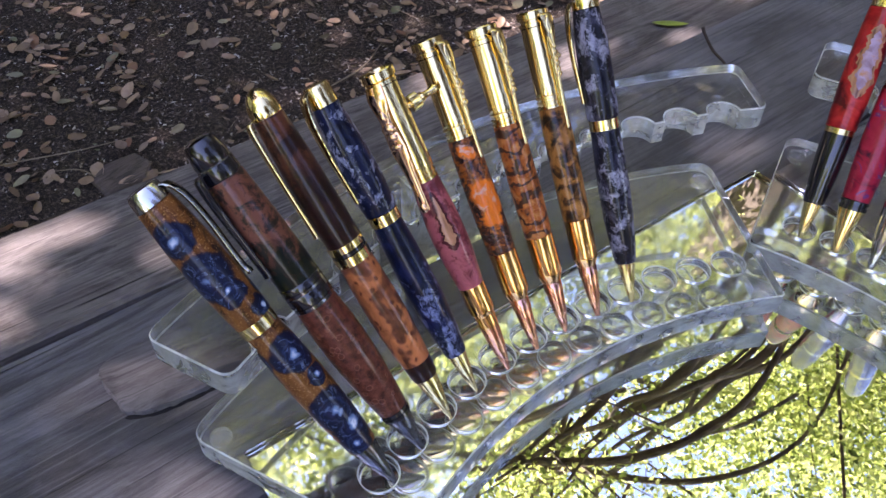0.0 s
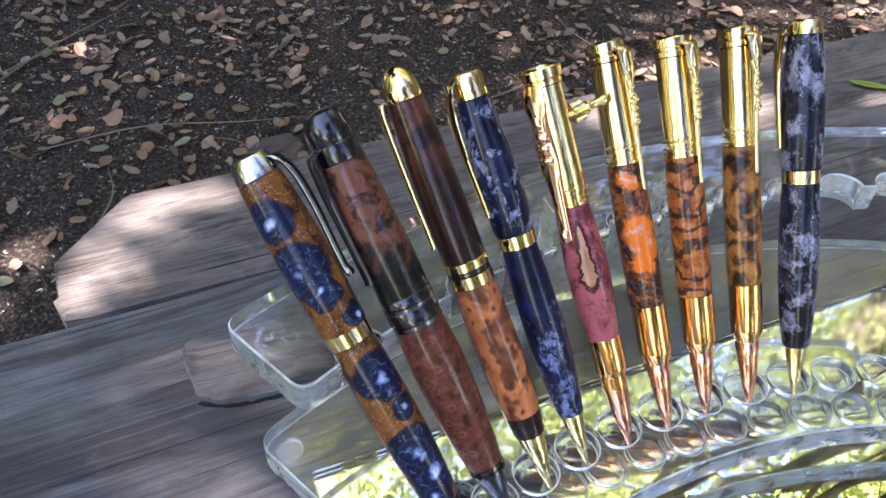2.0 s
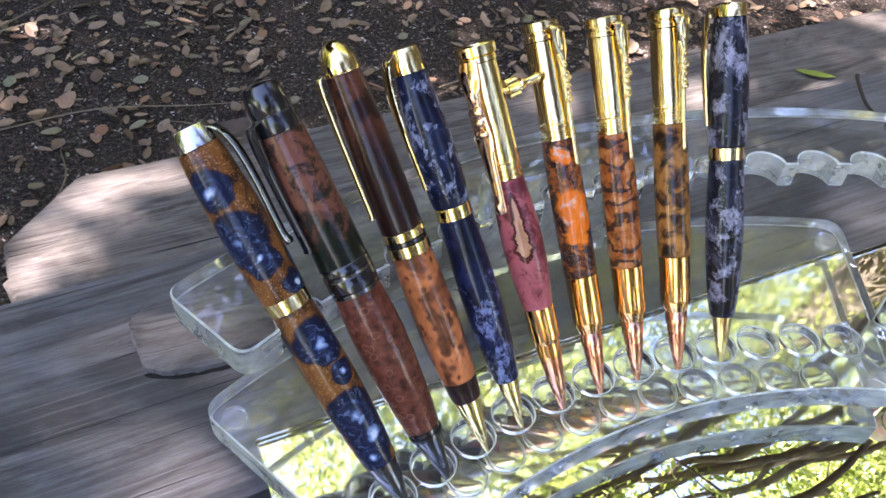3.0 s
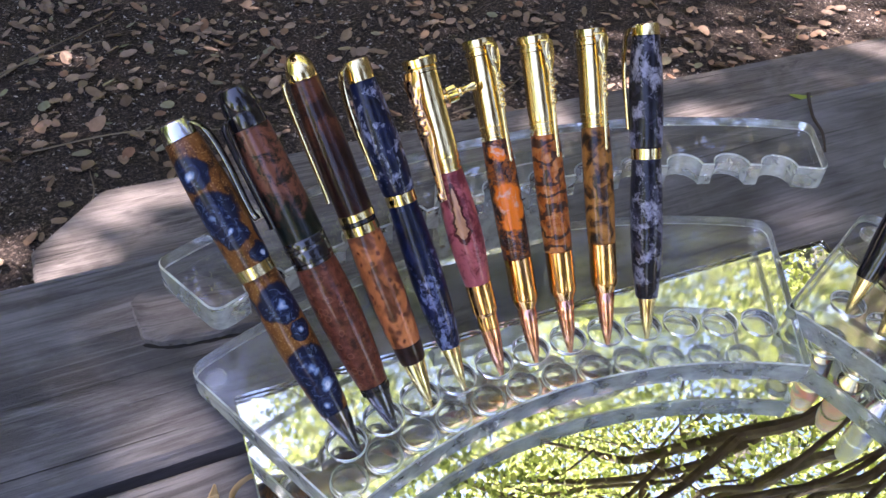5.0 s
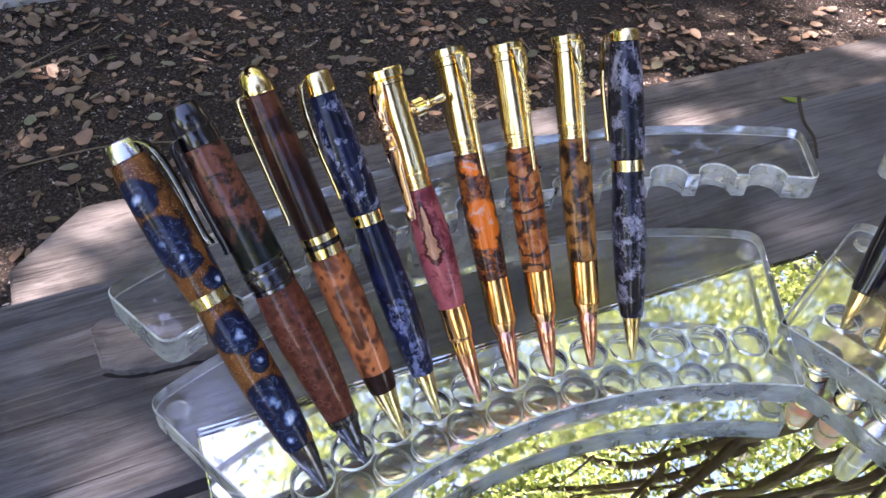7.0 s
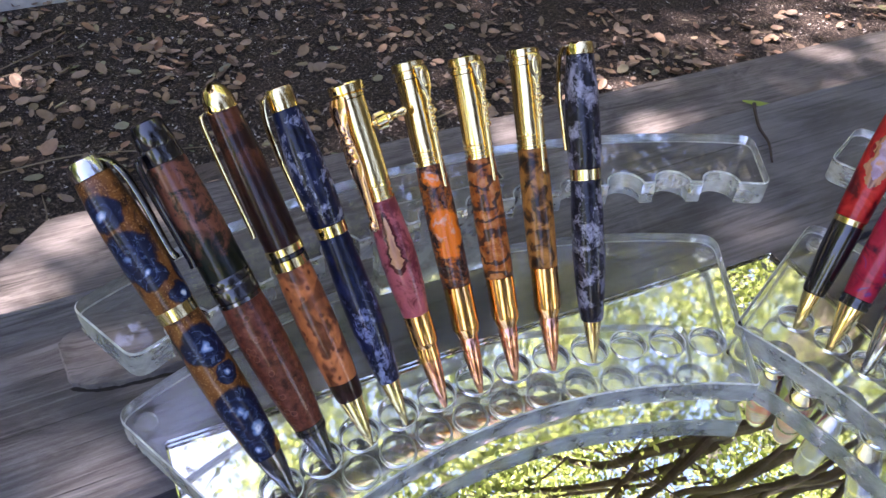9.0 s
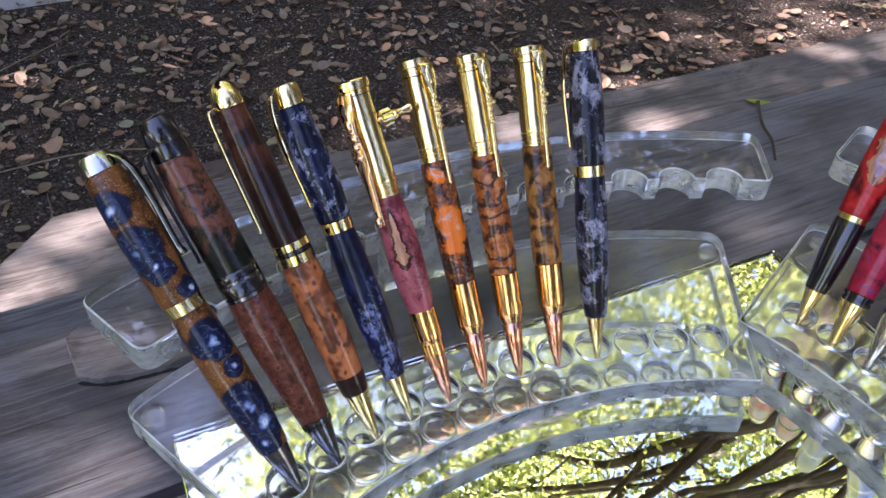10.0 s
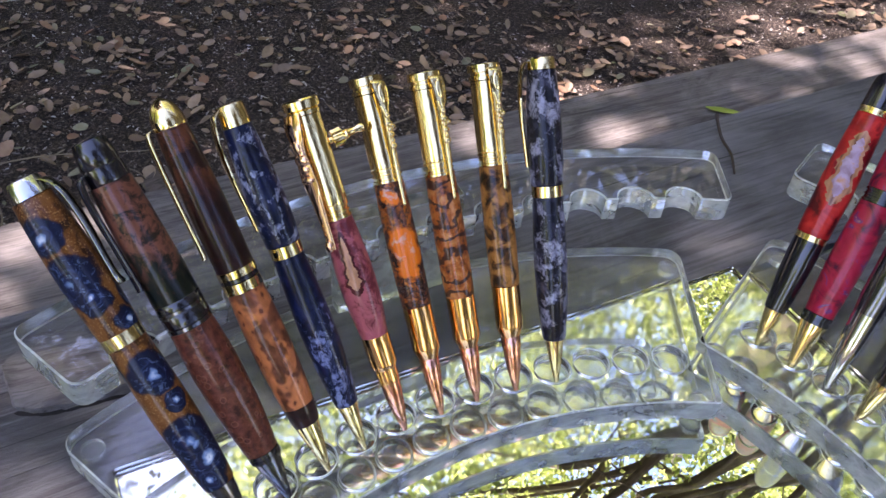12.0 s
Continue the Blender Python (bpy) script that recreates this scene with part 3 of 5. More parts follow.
STONE = wood_grey("brown_stone", (0.15, 0.12, 0.10), (0.06, 0.047, 0.04), (0.09, 0.07, 0.06))

# ---- ground ----
GROUND_Z = -0.74


def ground_sheet():
    bm = bmesh.new()
    xs = [-400, -60, -12, *[-4 + 0.25 * k for k in range(37)], 12, 60, 400]
    ys = [-400, -60, -12, *[-3 + 0.25 * k for k in range(45)], 20, 60, 400]
    grid = [[bm.verts.new((x, y, GROUND_Z + (0.03 * (noise.noise((x * 0.9, y * 0.9, 0.3))) if abs(x) < 6 and -4 < y < 9 else 0))) for y in ys] for x in xs]
    for a, b in zip(grid, grid[1:]):
        for k in range(len(ys) - 1):
            bm.faces.new((a[k], b[k], b[k + 1], a[k + 1]))
    return tagged(part("ground", bm, SOIL, angle=180), "dark brown forest soil strewn with litter", "ground", kind="structure")


def soil_height(x, y):
    return GROUND_Z + 0.03 * noise.noise((x * 0.9, y * 0.9, 0.3))


ground_sheet()

# ---- picnic table: a tabletop of planks and a lower bench behind ----
TABLE_TURN = 2.75
BENCH_Z = -0.300


def plank(name, outline, z_top, thick, mat, parent, turn=0.0, at=(0, 0), label=""):
    bm = slab(outline, -thick, 0.0, 0.004)
    ob = part(name, bm, mat, parent, label)
    ob.matrix_world = pose(at[0], at[1], z_top, 0, 0, turn)
    return ob


def ragged(x0, x1, y0, y1, seed, left=None):
    """A plank's outline in its own axes, with slightly uneven long edges; left: own points of its left end, from top to bottom."""
    rng = random.Random(seed)
    xs = [x0 + (x1 - x0) * k / 40 for k in range(41)]
    low = [(x, y0 + rng.uniform(-0.0012, 0.0012)) for x in (xs if not left else [x for x in xs if x > left[-1][0] + 0.01])]
    high = [(x, y1 + rng.uniform(-0.0012, 0.0012)) for x in (xs if not left else [x for x in xs if x > left[0][0] + 0.01])]
    return [*(left or []), *low, *reversed(high)]


table = thing("picnic_table", pose(0, 0, 0), "weathered grey wooden picnic table with a bench", "picnic table")
PLANK_W = 0.130
for k in range(5):
    top_edge = 0.146 - k * (PLANK_W + 0.005)
    plank("tabletop_plank", ragged(-0.75, 1.05, -PLANK_W, 0, 5 + k), 0.0 if k != 1 else -0.001, 0.038, WOOD, table, TABLE_TURN, (0, top_edge))
for x in (-0.02, 0.85):
    bm = slab([(-0.04, -0.68), (0.04, -0.68), (0.04, 0.135), (-0.04, 0.135)], -0.128, -0.039, 0.003)
    part("crossbeam", bm, WOOD, table)
    table.children[-1].matrix_world = pose(x, 0, 0, 0, 0, TABLE_TURN)
    bm = slab([(-0.02, -0.9), (0.02, -0.9), (0.02, 0.60), (-0.02, 0.60)], -0.428, -0.339, 0.003)
    part("bench_beam", bm, WOOD, table)
    table.children[-1].matrix_world = pose(x + 0.042, 0, 0, 0, 0, 3)
    for y in (-0.55, 0.05):
        bm = slab([(-0.02, -0.045), (0.02, -0.045), (0.02, 0.045), (-0.02, 0.045)], GROUND_Z - 0.02, -0.05, 0.003)
        part("leg", bm, WOOD, table)
        table.children[-1].matrix_world = pose(x - 0.062, y, 0, 0, 0, TABLE_TURN)
BENCH_TURN = 1.34
bench_left = [(-0.187, 0.164), (-0.262, 0.084), (-0.260, 0.035), (-0.265, 0.031), (-0.256, 0.002)]
plank("bench_plank", ragged(-0.3, 2.2, 0.0, 0.166, 21, bench_left), BENCH_Z, 0.038, WOOD_BENCH, table, BENCH_TURN, (-0.032, 0.447), "bench board with a sawn-off corner")
plank("bench_plank", ragged(-0.25, 2.2, -0.166, 0.0, 22), BENCH_Z - 0.002, 0.038, WOOD_BENCH, table, BENCH_TURN, (-0.012, 0.437))

# the broken knot: a lifted flake that runs back into its plank, with a crack under its front whose shade is painted
# near black
def knot_flake():
    front = [(-0.1635, 0.0978), (-0.1621, 0.0848), (-0.1596, 0.0739), (-0.1492, 0.0684), (-0.1349, 0.0672), (-0.1202, 0.0666), (-0.1035, 0.0647), (-0.0858, 0.0633)]
    line = [tuple(p) for p in smooth_line(front, 5)]
    back = [tuple(p) for p in smooth_line([(-0.1620, 0.1057), (-0.1541, 0.1101), (-0.1430, 0.1104), (-0.1287, 0.1048), (-0.1145, 0.0934), (-0.1009, 0.0808), (-0.0903, 0.0706), (-0.0850, 0.0661)], 5)]
    rng = random.Random(6)
    crack = bmesh.new()
    rows = []
    for (x, y) in line[10:]:
        d = (Vector((x, y)) - Vector((-0.129, 0.083))).normalized()
        w = rng.uniform(0.0003, 0.0013)
        rows.append([crack.verts.new((x + d.x * a, y + d.y * a, z)) for a, z in ((-0.004, 0.0004), (w, 0.0006), (w + 0.0008, 0.0003), (-0.004, -0.002))])
    for a, b in zip(rows, rows[1:]):
        for k in range(3):
            crack.faces.new((a[k], a[k + 1], b[k + 1], b[k]))
    bm = bmesh.new()
    rows = []
    for (x, y), (u, v) in zip(line, back):
        lift = 0.0062 * (0.8 + 0.4 * noise.noise((x * 80, y * 80, 1.0)))
        j = rng.uniform(-0.0005, 0.0005)
        row = [bm.verts.new((x + j, y + j, 0.0008)), bm.verts.new((x + j * 0.6, y + j * 0.6, lift * 0.85))]
        for t in (0.06, 0.2, 0.4, 0.6, 0.8, 1.0):
            px, py = x + (u - x) * t, y + (v - y) * t
            row.append(bm.verts.new((px, py, 0.0007 + lift * (1 - t) ** 1.2 * (1 + 0.35 * noise.noise((px * 160, py * 160, 3.0))))))
        rows.append(row)
    for a, b in zip(rows, rows[1:]):
        for k in range(7):
            bm.faces.new((a[k], a[k + 1], b[k + 1], b[k]))
    top = [c for c in table.children if c.name.startswith("tabletop_plank")][0]
    for ob in (part("knot", bm, KNOT, top, "dark lifted knot"), part("crack", crack, SHADOW_GAP, top, "open crack with its shade painted near black")):
        ob.matrix_parent_inverse = pose(0, 0.146, 0, 0, 0, TABLE_TURN).inverted()


knot_flake()

# ---- mirror ----
MIRROR_TOP = 0.0062
mirror = thing("mirror", pose(0.0320, 0.0252, 0, 0, 0, 0.9), "square acrylic mirror reflecting green trees", "mirror")
m_loop = rounded([(-0.159, -0.318), (0.159, -0.318), (0.159, 0.0), (-0.159, 0.0)], 0.0015, 3)
part("backing", slab(m_loop, 0.0002, 0.0009, 0.0001), SHADOW_GAP, mirror, "dark painted back")
pane = part("pane", slab(m_loop, 0.0011, MIRROR_TOP, 0.0007), SHEET, mirror, "thick clear acrylic sheet silvered underneath")
pane.data.materials.append(SILVER)
for p in pane.data.polygons:
    if p.normal.z < -0.9:
        p.material_index = 1
pane.visible_shadow = False

# ---- pen stands ----
ARC_Y, R_HOLE, R_FRONT, R_BACK, END = -0.2546, 0.2546, 0.2303, 0.3290, 26.7
R_UP_FRONT, R_UP_BACK, UP_END = 0.2950, 0.3330, 27.2
HOLE_STEP, NOTCH_STEP = 4.096, 4.16
PLATE_LOW, PLATE_HIGH, HOLE_FLOOR = 0.0105, 0.0225, 0.0180
UP_LOW, UP_HIGH = 0.0695, 0.0812


def on_arc(r, degrees):
    a = radians(degrees)
    return (r * math.sin(a), ARC_Y + r * math.cos(a))


def lower_outline(left_front, left_back):
    front = [on_arc(R_FRONT, -left_front + (END + left_front) * k / 40) for k in range(41)]
    back = [on_arc(R_BACK, END - (END + left_back) * k / 48) for k in range(49)]
    loop = [(*front[0], 0.004), *[(*p, 0) for p in front[1:-1]], (*front[-1], 0.004), (*back[0], 0.011), *[(*p, 0) for p in back[3:-3]], (*back[-1], 0.011)]
    return rounded(loop, 0.0)


def upper_outline():
    loop = [(*on_arc(R_UP_FRONT, -UP_END), 0.006)]
    half = math.degrees(0.0078 / R_UP_FRONT)
    for k in range(12):
        mid = (k - 5.5) * NOTCH_STEP
        cx, cy = on_arc(R_UP_FRONT, mid)
        loop.append((*on_arc(R_UP_FRONT, mid - half - 0.28), 0))
        for s in range(17):
            a = radians(-mid) + math.pi * (1 - s / 16)
            loop.append((cx + 0.0078 * math.cos(a), cy + 0.0078 * math.sin(a), 0))
        loop.append((*on_arc(R_UP_FRONT, mid + half + 0.28), 0))
    loop.append((*on_arc(R_UP_FRONT, UP_END), 0.006))
    back = [on_arc(R_UP_BACK, UP_END - 2 * UP_END * k / 48) for k in range(49)]
    loop += [(*back[0], 0.009), *[(*p, 0) for p in back[2:-2]], (*back[-1], 0.009)]
    return rounded(loop, 0.0)


def pen_stand(m, left_front, left_back):
    stand = thing("pen_stand", m, "clear acrylic curved pen stand with two tiers", "pen stand", "pen stands")
    pits = [(*on_arc(R_HOLE, (k - 5.5) * HOLE_STEP), 0.0078) for k in range(12)]
    p = part("lower_plate", slab(lower_outline(left_front, left_back), PLATE_LOW, PLATE_HIGH, 0.0006, pits, HOLE_FLOOR), SCUFFED, stand, "plate with a row of round wells", 30)
    q = part("upper_plate", slab(upper_outline(), UP_LOW, UP_HIGH, 0.0006), ACRYLIC, stand, "plate with scalloped notches", 30)
    s = part("support", slab(rounded([(-0.030, 0.0600), (0.030, 0.0600), (0.030, 0.0690), (-0.030, 0.0690)], 0.001, 3), PLATE_HIGH + 0.0002, UP_LOW - 0.0002, 0.0005), ACRYLIC, stand, "upright clear block")
    edged(p, EDGE, WELL, R_HOLE - 0.012, R_HOLE + 0.012)
    edged(q, RIM)
    edged(s, RIM)
    for ob in (p, q, s):
        ob.visible_shadow = False
    for r, a in ((0.3210, 1.5 - left_back), (0.3210, 25.7), (0.3190, -7.5), (0.2370, 1.9 - left_front), (0.2370, 25.1)):
        x, y = on_arc(r, a)
        f = part("bumper_foot", lathe([(MIRROR_TOP + 0.0002, 0.0042), (MIRROR_TOP + 0.0008, 0.0048), (PLATE_LOW - 0.0001, 0.0048)], 24), BUMPER, p, "small clear rubber disc")
        f.location = (x, y, 0)
    return stand


STAND_A = pose(0.008, -0.003, 0)
STAND_B = pose(0.1717, -0.1240, 0, 0, 0, -90.9)
pen_stand(STAND_A, 27.4, 27.4)
pen_stand(STAND_B, 27.0, 27.4)


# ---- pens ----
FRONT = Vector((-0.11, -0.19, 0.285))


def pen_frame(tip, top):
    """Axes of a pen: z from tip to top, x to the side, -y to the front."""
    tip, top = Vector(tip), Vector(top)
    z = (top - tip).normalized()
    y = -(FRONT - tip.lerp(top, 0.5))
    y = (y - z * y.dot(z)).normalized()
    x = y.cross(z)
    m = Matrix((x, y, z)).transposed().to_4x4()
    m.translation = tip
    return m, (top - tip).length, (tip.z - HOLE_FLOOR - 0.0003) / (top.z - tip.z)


def to_floor(rows, drop):
    """A tip's rows stretched down by a share of the pen's length, so that it stands on the floor of its well."""
    end = rows[-1][0]
    return [(-drop + f * (end + drop) / end, r) for f, r in rows]


def turned(name, rows, length, mat, parent, label="", fine=5):
    """A turned piece from rows (share of the length, radius in mm)."""
    rows = [(a * length, r / 1000) for a, r in rows]
    if fine and len(rows) > 2:
        rows = [tuple(p) for p in smooth_line(rows, fine)]
    return part(name, lathe([(z, max(r, 0.0)) for z, r in rows]), mat, parent, label, 40)


def strip(rows, length, degrees, width, thick, bm=None):
    """A clip: rows (share of the length, reach from the axis in mm, width factor), at an angle about the pen."""
    bm = bm or bmesh.new()
    a = radians(degrees)
    out, side = Vector((math.sin(a), -math.cos(a), 0)), Vector((math.cos(a), math.sin(a), 0))
    rows = smooth_line(rows, 6)
    rings = []
    for f, reach, w in [[float(v) for v in row] for row in rows]:
        c = out * reach / 1000 + Vector((0, 0, f * length))
        rings.append([bm.verts.new(c + side * (width / 2000 * w * math.cos(t)) + out * (thick / 2000 * math.sin(t))) for t in [2 * math.pi * (k + 0.5) / 10 for k in range(10)]])
    for p, q in zip(rings, rings[1:]):
        for k in range(10):
            bm.faces.new((p[k], p[(k + 1) % 10], q[(k + 1) % 10], q[k]))
    bm.faces.new(rings[0])
    bm.faces.new(rings[-1])
    return bm


def blob(bm, f, reach, degrees, length, sx, sy, sz):
    """A rounded lump on a clip; sizes in mm."""
    a = radians(degrees)
    out, side = Vector((math.sin(a), -math.cos(a), 0)), Vector((math.cos(a), math.sin(a), 0))
    made = bmesh.ops.create_uvsphere(bm, u_segments=12, v_segments=8, radius=0.001)["verts"]
    c = out * reach / 1000 + Vector((0, 0, f * length))
    for v in made:
        v.co = c + side * v.co.x * sx + out * v.co.y * sy + Vector((0, 0, v.co.z * sz))


def knob_rings(f0, f1, r, grooves=2, depth=0.5):
    """A gold ring with grooves between two shares of the length."""
    rows = [(f0, r - depth), (f0 + 0.002, r)]
    for g in range(grooves):
        c = f0 + (f1 - f0) * (g + 1) / (grooves + 1)
        w = (f1 - f0) * 0.12
        rows += [(c - w, r), (c - w * 0.6, r - depth), (c + w * 0.6, r - depth), (c + w, r)]
    return rows + [(f1 - 0.002, r), (f1, r - depth)]


def bullet_pen(tip, top, barrel, words, clip_at=36):
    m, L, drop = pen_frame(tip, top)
    pen = thing("cartridge_pen", m, words, "pen", "pens on the stand")
    turned("bullet_tip", to_floor([(0.0, 0.7), (0.008, 1.0), (0.04, 2.1), (0.08, 3.1), (0.108, 3.55), (0.1085, 3.3), (0.1125, 3.3), (0.113, 3.6), (0.126, 3.7), (0.1265, 3.4), (0.1305, 3.4), (0.131, 3.8)], drop), L, COPPER, pen, "copper bullet tip", 0)
    turned("case_neck", [(0.131, 3.7), (0.1325, 4.0), (0.168, 4.15), (0.1695, 4.0)], L, COPPER, pen, "copper-coloured neck of the case", 0)
    turned("cartridge_case", [(0.1695, 4.1), (0.176, 4.4), (0.197, 5.6), (0.204, 5.75), (0.30, 5.85), (0.331, 5.9), (0.333, 5.5), (0.336, 5.5), (0.338, 5.9)], L, BRASS, pen, "polished brass cartridge case", 0)
    turned("barrel", [(0.338, 5.7), (0.342, 6.0), (0.45, 6.35), (0.55, 6.4), (0.65, 6.2), (0.700, 5.9)], L, barrel, pen, words.split(" cartridge")[0] + " barrel")
    turned("centre_ring", knob_rings(0.700, 0.742, 6.1, 2), L, GOLD, pen, "", 0)
    tube_part = turned("cap_tube", [(0.742, 5.5), (0.746, 5.9), (0.80, 5.95), (0.90, 5.95), (0.950, 5.95)], L, GOLD, pen, "gold tube")
    turned("end_ring", [(0.950, 5.6), (0.953, 6.4), (0.964, 6.4), (0.966, 5.7), (0.974, 5.7), (0.976, 6.7), (0.997, 6.7), (1.0, 6.2), (0.9985, 4.8), (0.992, 4.6), (0.992, 0.0)], L, GOLD, pen, "", 0)
    bm = strip([(0.986, 6.2, 1.0), (0.978, 7.9, 1.30), (0.945, 8.6, 1.30), (0.915, 8.7, 1.0), (0.890, 8.6, 0.55), (0.870, 8.4, 0.50), (0.80, 8.2, 0.55), (0.785, 8.0, 0.40), (0.72, 7.7, 0.40), (0.66, 7.5, 0.38), (0.637, 7.4, 0.36)], L, clip_at, 4.6, 1.7)
    for f, sx, sz in ((0.945, 1.9, 4.2), (0.885, 1.2, 1.4), (0.862, 1.7, 1.3), (0.846, 1.2, 0.9), (0.832, 1.6, 1.1), (0.815, 1.1, 1.0), (0.800, 1.5, 1.3)):
        blob(bm, f, 9.0, clip_at, L, sx, 0.9, sz)
    blob(bm, 0.852, 8.6, clip_at + 14, L, 1.3, 0.8, 1.0)
    blob(bm, 0.637, 7.4, clip_at, L, 0.9, 0.9, 1.0)
    part("clip", bm, GOLD, tube_part, "gold rifle-shaped clip", 60)
    return pen


def inlay(name, shape, length, rows, turn, proud, mat, parent, label):
    """A thin leaf let into a barrel: rows of (share of the length, half its angle); proud in mm."""
    prof = np.array(smooth_line(shape, 5))
    rows = smooth_line(rows, 9)
    jag = random.Random(2)
    bm = bmesh.new()
    grid = []
    for f, h in rows:
        r = (float(np.interp(f, prof[:, 0], prof[:, 1])) + proud) / 1000
        h = max(0.01, float(h) * jag.uniform(0.66, 1.25))
        grid.append([bm.verts.new((r * math.sin(a), -r * math.cos(a), float(f) * length)) for a in [turn + h * (k / 4 - 1) for k in range(9)]])
    for a, b in zip(grid, grid[1:]):
        for k in range(8):
            bm.faces.new((a[k], a[k + 1], b[k + 1], b[k]))
    part(name, bm, mat, parent, label)


def bolt_pen(tip, top):
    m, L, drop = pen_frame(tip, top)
    pen = thing("bolt_action_pen", m, "pink resin bolt-action pen with gold fittings", "pen", "pens on the stand")
    turned("bullet_tip", to_floor([(0.0, 0.7), (0.01, 1.1), (0.06, 2.7), (0.11, 3.7), (0.15, 4.1)], drop), L, COPPER, pen, "copper bullet tip", 3)
    turned("cartridge_case", [(0.15, 4.2), (0.155, 4.4), (0.19, 4.5), (0.198, 4.6), (0.21, 5.2), (0.218, 5.4), (0.30, 5.5), (0.304, 5.2)], L, BRASS, pen, "polished brass cartridge case", 3)
    barrel = turned("barrel", [(0.304, 5.3), (0.31, 5.6), (0.40, 6.8), (0.48, 7.2), (0.56, 6.8), (0.66, 5.7)], L, PINK, pen, "dusty pink resin barrel")
    shape = [(0.304, 5.3), (0.31, 5.6), (0.40, 6.8), (0.48, 7.2), (0.56, 6.8), (0.66, 5.7)]
    inlay("inlay_rim", shape, L, [(0.440, 0.05), (0.455, 0.34), (0.485, 0.50), (0.52, 0.42), (0.57, 0.28), (0.61, 0.22), (0.632, 0.04)], -0.12, 0.12, INLAY_RIM, barrel, "dark red edge of the inlay")
    inlay("inlay", shape, L, [(0.458, 0.05), (0.468, 0.22), (0.488, 0.34), (0.52, 0.26), (0.57, 0.15), (0.600, 0.10), (0.615, 0.03)], -0.12, 0.22, INLAY, barrel, "tan wood inlay")
    turned("centre_ring", knob_rings(0.66, 0.705, 5.9, 2), L, GOLD, pen, "", 0)
    tube_part = turned("cap_tube", [(0.705, 5.6), (0.71, 6.0), (0.8, 6.0), (0.9, 6.0), (0.955, 6.0)], L, GOLD, pen, "gold tube")
    turned("end_ring", [(0.955, 5.7), (0.958, 6.3), (0.968, 6.3), (0.97, 5.9), (0.974, 6.9), (0.996, 6.9), (1.0, 6.4), (0.998, 5.0), (0.99, 4.8), (0.99, 0.0)], L, GOLD, pen, "", 0)
    bm = strip([(0.965, 6.8, 1.6), (0.93, 8.2, 1.7), (0.87, 8.6, 1.1), (0.83, 8.6, 1.3), (0.78, 8.3, 1.5), (0.72, 8.0, 1.1), (0.66, 7.8, 0.9), (0.61, 7.8, 0.8), (0.588, 7.8, 0.75)], L, -38, 4.6, 2.4)
    for f, sx, sz in ((0.845, 2.6, 2.6), (0.82, 2.2, 2.0), (0.79, 2.6, 1.6), (0.60, 1.6, 2.4), (0.88, 1.6, 3.0)):
        blob(bm, f, 9.2, -38, L, sx * 1.15, 1.3, sz)
    part("clip", bm, ROSE, tube_part, "rose gold rifle-shaped clip", 60)
    # the bolt stands out sideways
    bolt = lathe([(0.0055, 0.0016), (0.0080, 0.0016), (0.0081, 0.0020), (0.0134, 0.0020), (0.0136, 0.0022), (0.0150, 0.0026), (0.0160, 0.0018), (0.0190, 0.0015), (0.0215, 0.0021), (0.0228, 0.0019), (0.0234, 0.0009)], 18)
    ob = part("bolt_handle", bolt, GOLD, pen, "thin gold bolt handle")
    ring = lathe([(0.0081, 0.0021), (0.0082, 0.0034), (0.0086, 0.0040), (0.0130, 0.0040), (0.0134, 0.0034), (0.0135, 0.0021)], 36)
    for v in ring.verts:
        if v.co.xy.length > 0.0038:
            v.co.xy *= 1.0 if round(math.degrees(math.atan2(v.co.y, v.co.x)) / 10) % 2 else 0.92
    part("knurled_collar", ring, GOLD, ob)
    ob.matrix_basis = pose(0, 0, 0.865 * L, 0, 84, 12) @ Matrix.Scale(0.86, 4)
    return pen


def twist_pen(name, tip, top, words, rows, clip=None, extra=()):
    """rows: part name, material, label, rows of (share, mm), smoothing."""
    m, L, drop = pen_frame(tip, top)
    pen = thing(name, m, words, "pen", "pens on the stand")
    for pname, mat, label, prof, fine in rows:
        last = turned(pname, to_floor(prof, drop) if pname == "tip" else prof, L, mat, pen, label, fine)
    if clip:
        mat, label, degrees, width, thick, prof = clip
        part("clip", strip(prof, L, degrees, width, thick), mat, last, label, 60)
    return pen


TIP_Z = 0.0205      # height of a pen's axis point from which its parts are counted
